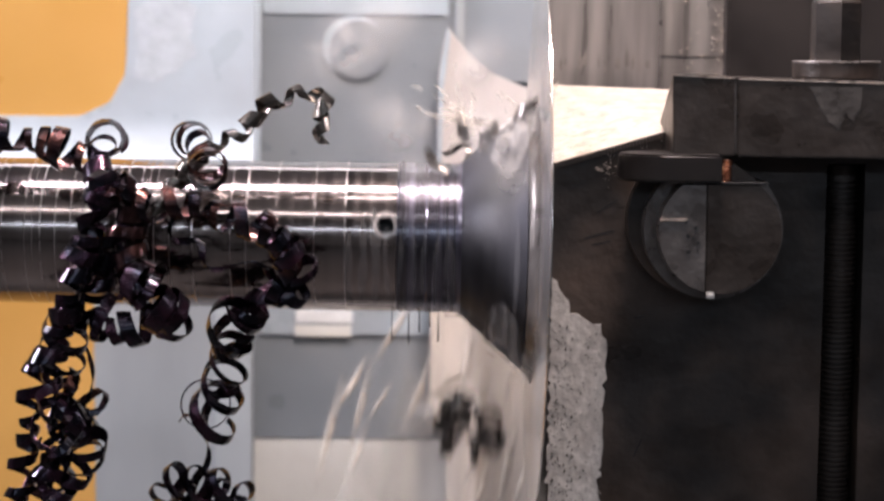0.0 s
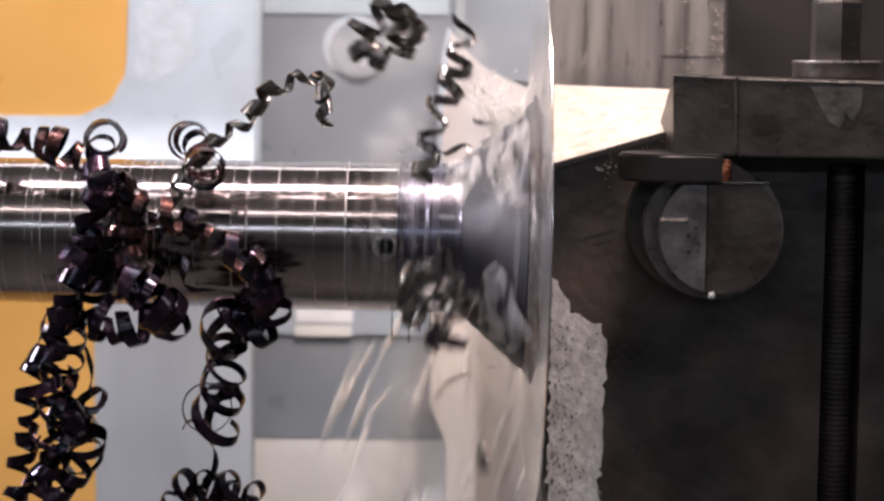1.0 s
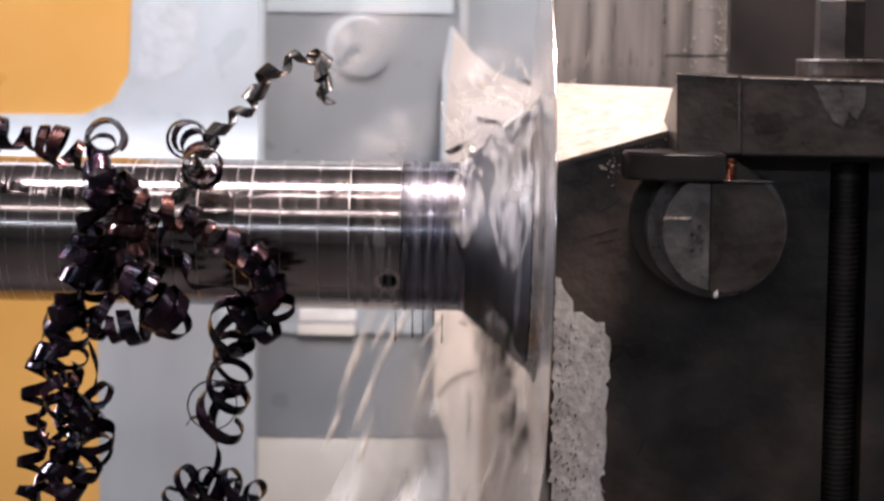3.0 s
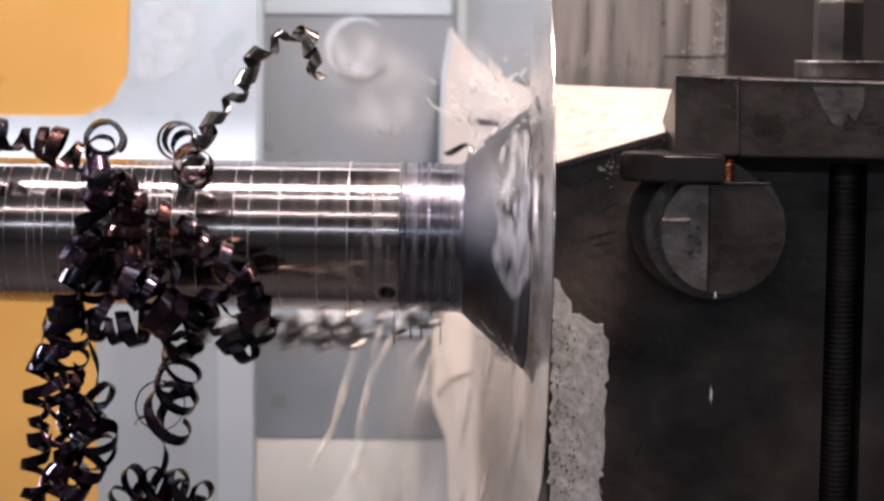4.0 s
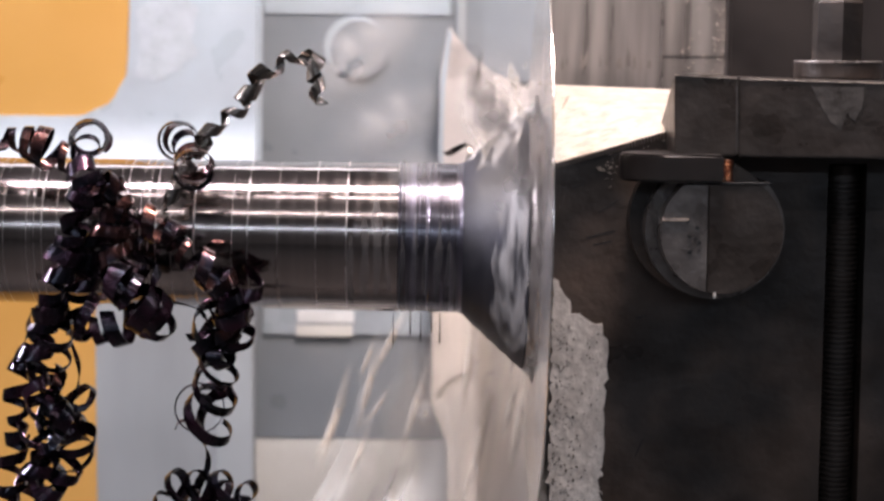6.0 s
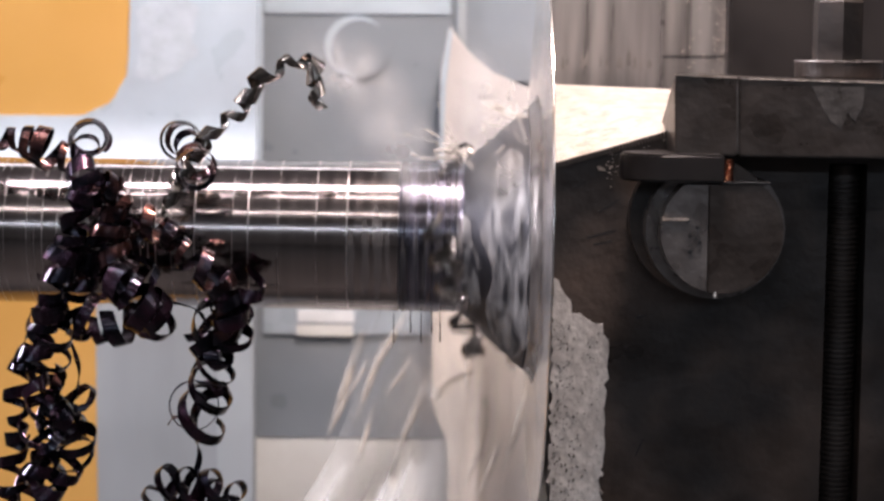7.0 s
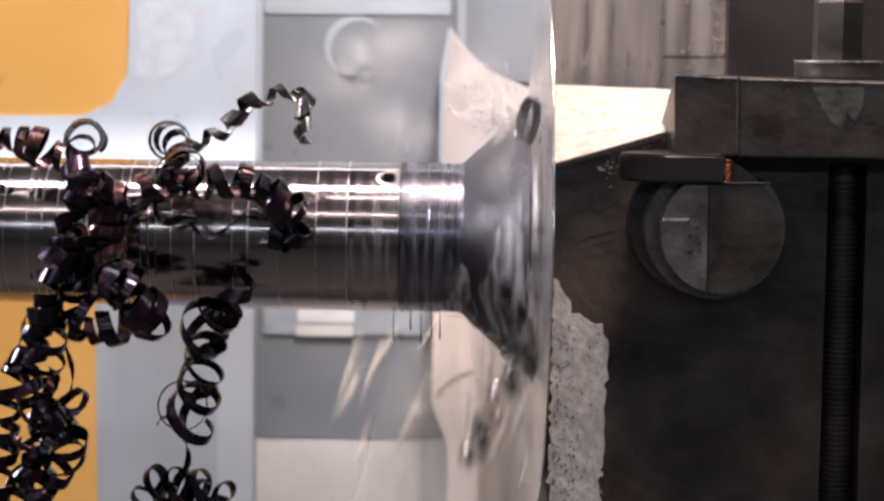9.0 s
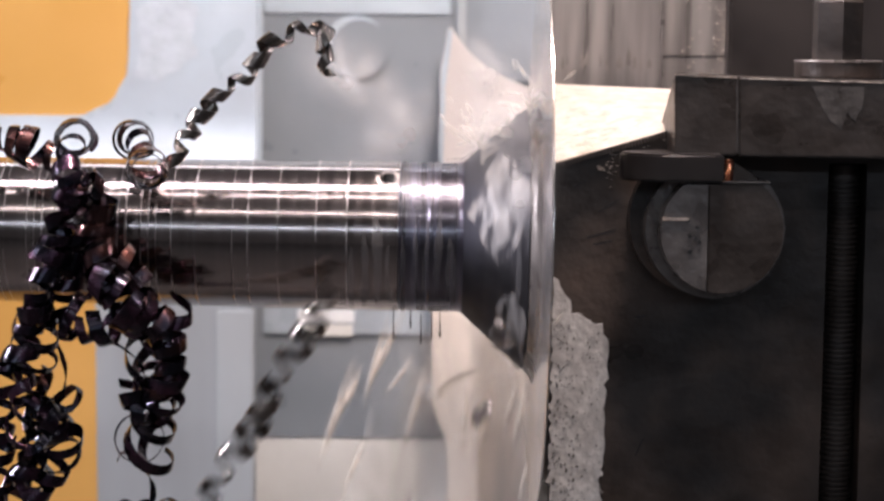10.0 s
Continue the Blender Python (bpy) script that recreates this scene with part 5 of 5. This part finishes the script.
def motions():
    # the shaft: about 93 turns a minute; the angle of an oil hole's mouth above the lens's level at given seconds
    marks = [(0.0, 14), (0.3, 20), (0.6, 42), (0.9, 47), (1.0, -2), (1.6, 28), (2.2, 51), (2.3, -6), (4.2, 28), (4.5, 35), (4.8, 51), (4.9, -7), (5.5, 17),
             (6.8, 28), (7.1, 34), (7.5, -10), (8.1, 18), (8.4, 36), (8.7, 45), (9.1, 0), (9.4, 28), (10.0, 55)]
    turn, keys, last = 0.0, [], None
    for t, a in marks:
        if last is None:
            turn = -a
        else:
            want = turn + 556 * (t - last)
            turn = -a + 180 * round((want + a) / 180)
        keys.append((t, turn))
        last = t
    rows = []
    for i in range(301):
        t = i / 30
        for (t0, a0), (t1, a1) in zip(keys, keys[1:]):
            if t0 <= t <= t1 + 1e-6:
                a = a0 + (a1 - a0) * (t - t0) / (t1 - t0)
                break
        # the hole lies at -y; turning about x brings it down on the lens's side
        rows.append((t, Matrix.Translation((0, 0, AXIS)) @ Matrix.Rotation(radians(0.55), 4, "Y") @ Matrix.Rotation(radians(a), 4, "X")))
    for ob in [SHAFT] + SHEETS:
        walk(ob, rows)
    knot = [(0, 0.0080, 0.0000, 0.0), (0.5, 0.0065, 0.0000, 0.0), (1, 0.0067, 0.0000, 0.0), (1.5, 0.0070, 0.0000, 0.0), (2, 0.0059, 0.0000, 0.0), (2.5, 0.0049, 0.0000, 0.0), (4, 0.0054, 0.0000, 0.0), (4.5, 0.0000, 0.0000, 0.0), (5, -0.0005, 0.0000, 0.0), (5.5, -0.0029, 0.0000, 0.0), (7, -0.0047, 0.0000, 0.0), (7.5, -0.0030, 0.0000, 0.0), (8, -0.0046, 0.0000, 0.0), (8.5, -0.0075, 0.0000, 0.0), (9, -0.0076, 0.0000, 0.0), (9.5, -0.0079, 0.0000, 0.0), (10, -0.0141, 0.0000, 0.0)]
    for ob in (TOP, KNOT, KNOT2, KNOT3, KNOT4, KNOT5):
        swing(ob, knot)
    left = [(0, 0.0080, 0.0000, -1.6), (0.5, 0.0065, 0.0016, -1.9), (1, 0.0067, 0.0011, -1.9), (1.5, 0.0070, 0.0000, -1.2), (2, 0.0059, 0.0007, -1.9), (2.5, 0.0049, 0.0023, -3.5), (4, 0.0054, 0.0034, -6.9), (4.5, 0.0000, 0.0000, 0.0), (5, -0.0005, 0.0011, -3.0), (5.5, -0.0029, 0.0023, -3.7), (7, -0.0047, 0.0021, -4.0), (7.5, -0.0030, 0.0000, -2.1), (8, -0.0046, 0.0011, -1.9), (8.5, -0.0075, 0.0023, -6.2), (9, -0.0076, 0.0000, -2.3), (9.5, -0.0079, 0.0007, -2.8), (10, -0.0141, 0.0011, -4.4)]
    for ob in (LEFT, LEFT2, LEFT3, LEFT4, LEFT5, LEFT6, HOOK):
        swing(ob, left)
    swing(CURL, [(0, 0.0087, 0.0000, 0.0), (0.5, 0.0076, 0.0000, 0.0), (1, 0.0067, 0.0000, 0.0), (1.5, 0.0070, 0.0000, 0.0), (2, 0.0070, 0.0000, 0.0), (2.5, 0.0061, 0.0000, 0.0), (4, -0.0022, 0.0000, 0.0), (4.5, 0.0000, 0.0000, 0.0), (5, -0.0005, 0.0000, 0.0), (5.5, -0.0017, 0.0000, 0.0), (7, -0.0001, 0.0000, 0.0), (7.5, -0.0027, 0.0000, 0.0), (8, -0.0034, 0.0000, 0.0), (8.5, -0.0106, 0.0000, 0.0), (9, -0.0076, 0.0000, 0.0), (9.5, -0.0079, 0.0000, 0.0), (10, -0.0323, 0.0000, 0.0)])
    swing(SPRIG, [(0, 0.0145, 0.0032, -4.4), (0.5, 0.0188, 0.0075, -9.5), (1, 0.0184, 0.0078, -9.3), (1.5, 0.0136, 0.0037, -5.3), (2, 0.0173, 0.0063, -7.5), (2.5, 0.0197, 0.0093, -10.1), (4, 0.0191, 0.0222, -22.1), (4.5, 0.0000, 0.0000, -0.0), (5, 0.0064, 0.0042, -7.1), (5.5, 0.0163, 0.0147, -15.0), (7, 0.0154, 0.0124, -14.4), (7.5, -0.0020, 0.0004, -3.7), (8, 0.0044, 0.0049, -7.8), (8.5, 0.0119, 0.0222, -20.5), (9, 0.0006, 0.0043, -3.6), (9.5, -0.0051, 0.0014, -2.9), (10, 0.0197, 0.0376, -11.7)])
    branch = [(0, 0.0080, 0.0000, -1.0), (0.5, 0.0065, 0.0000, -1.0), (1, 0.0067, 0.0000, 14.0), (1.5, 0.0070, 0.0000, 9.0), (2, 0.0059, 0.0000, 4.0), (2.5, 0.0049, 0.0000, 7.0),
              (4, 0.0054, 0.0000, 21.0), (4.5, 0.0000, 0.0000, 0.0), (5, -0.0005, 0.0000, 9.0), (5.5, -0.0029, 0.0000, 23.0), (7, -0.0047, 0.0000, 25.0), (7.5, -0.0030, 0.0000, -4.0),
              (8, -0.0046, 0.0000, 8.0), (8.1, -0.0050, 0.0000, 18.0), (8.2, -0.0055, 0.0000, 25.0), (8.3, -0.0060, -0.0040, 29.0), (8.4, -0.0070, -0.0120, 39.0),
              (8.5, -0.0095, -0.0280, 57.0), (8.6, -0.0095, -0.0240, 55.0), (8.7, -0.0075, -0.0040, 37.0), (8.8, -0.0075, 0.0000, 18.0), (8.9, -0.0076, 0.0000, -16.0),
              (9, -0.0076, 0.0000, -20.0), (9.5, -0.0079, 0.0000, -7.0), (9.6, -0.0082, 0.0000, -4.0), (9.7, -0.0090, 0.0000, 20.0), (9.8, -0.0105, 0.0000, 28.0),
              (9.9, -0.0125, -0.0100, 37.0), (10, -0.0141, -0.0200, 45.0)]
    for ob in (BRANCH, BRANCH2, BRANCH3):
        swing(ob, branch)
    drop = [(0, 0.0068, 0.0000, 8.3), (0.5, 0.0019, 0.0000, 3.6), (1, -0.0010, 0.0000, 2.4), (1.5, 0.0013, 0.0000, 4.8), (2, 0.0013, 0.0000, 4.8), (2.5, 0.0042, 0.0000, 4.8), (3.9, -0.0080, 0.0000, 5.0), (4, -0.0288, 0.0000, 5.9), (4.1, -0.0200, 0.0000, 6.0), (4.2, -0.0180, 0.0000, 3.0), (4.3, -0.0050, 0.0000, 2.0), (4.5, 0.0000, 0.0000, 0.0), (5, -0.0119, 0.0000, 7.1), (5.5, -0.0093, 0.0000, 1.2), (7, -0.0058, 0.0000, 5.9), (7.5, -0.0091, 0.0000, 4.8), (8, -0.0110, 0.0000, 4.8), (8.5, -0.0125, 0.0000, 4.8), (9, -0.0133, 0.0000, 5.9), (9.5, -0.0136, 0.0000, 4.8), (9.7, -0.0140, 0.0000, 4.8), (9.8, -0.0170, 0.0000, 5.5), (9.9, -0.0420, -0.0060, 2.0), (10, -0.0551, -0.0200, -2.4)]
    for ob in (DROP, DROP2, DROP3, DROP4, DROP5, DROP6, DROP7):
        swing(ob, drop)
    for ob, rows in FLYING + SPRAY:
        walk(ob, rows)


motions()
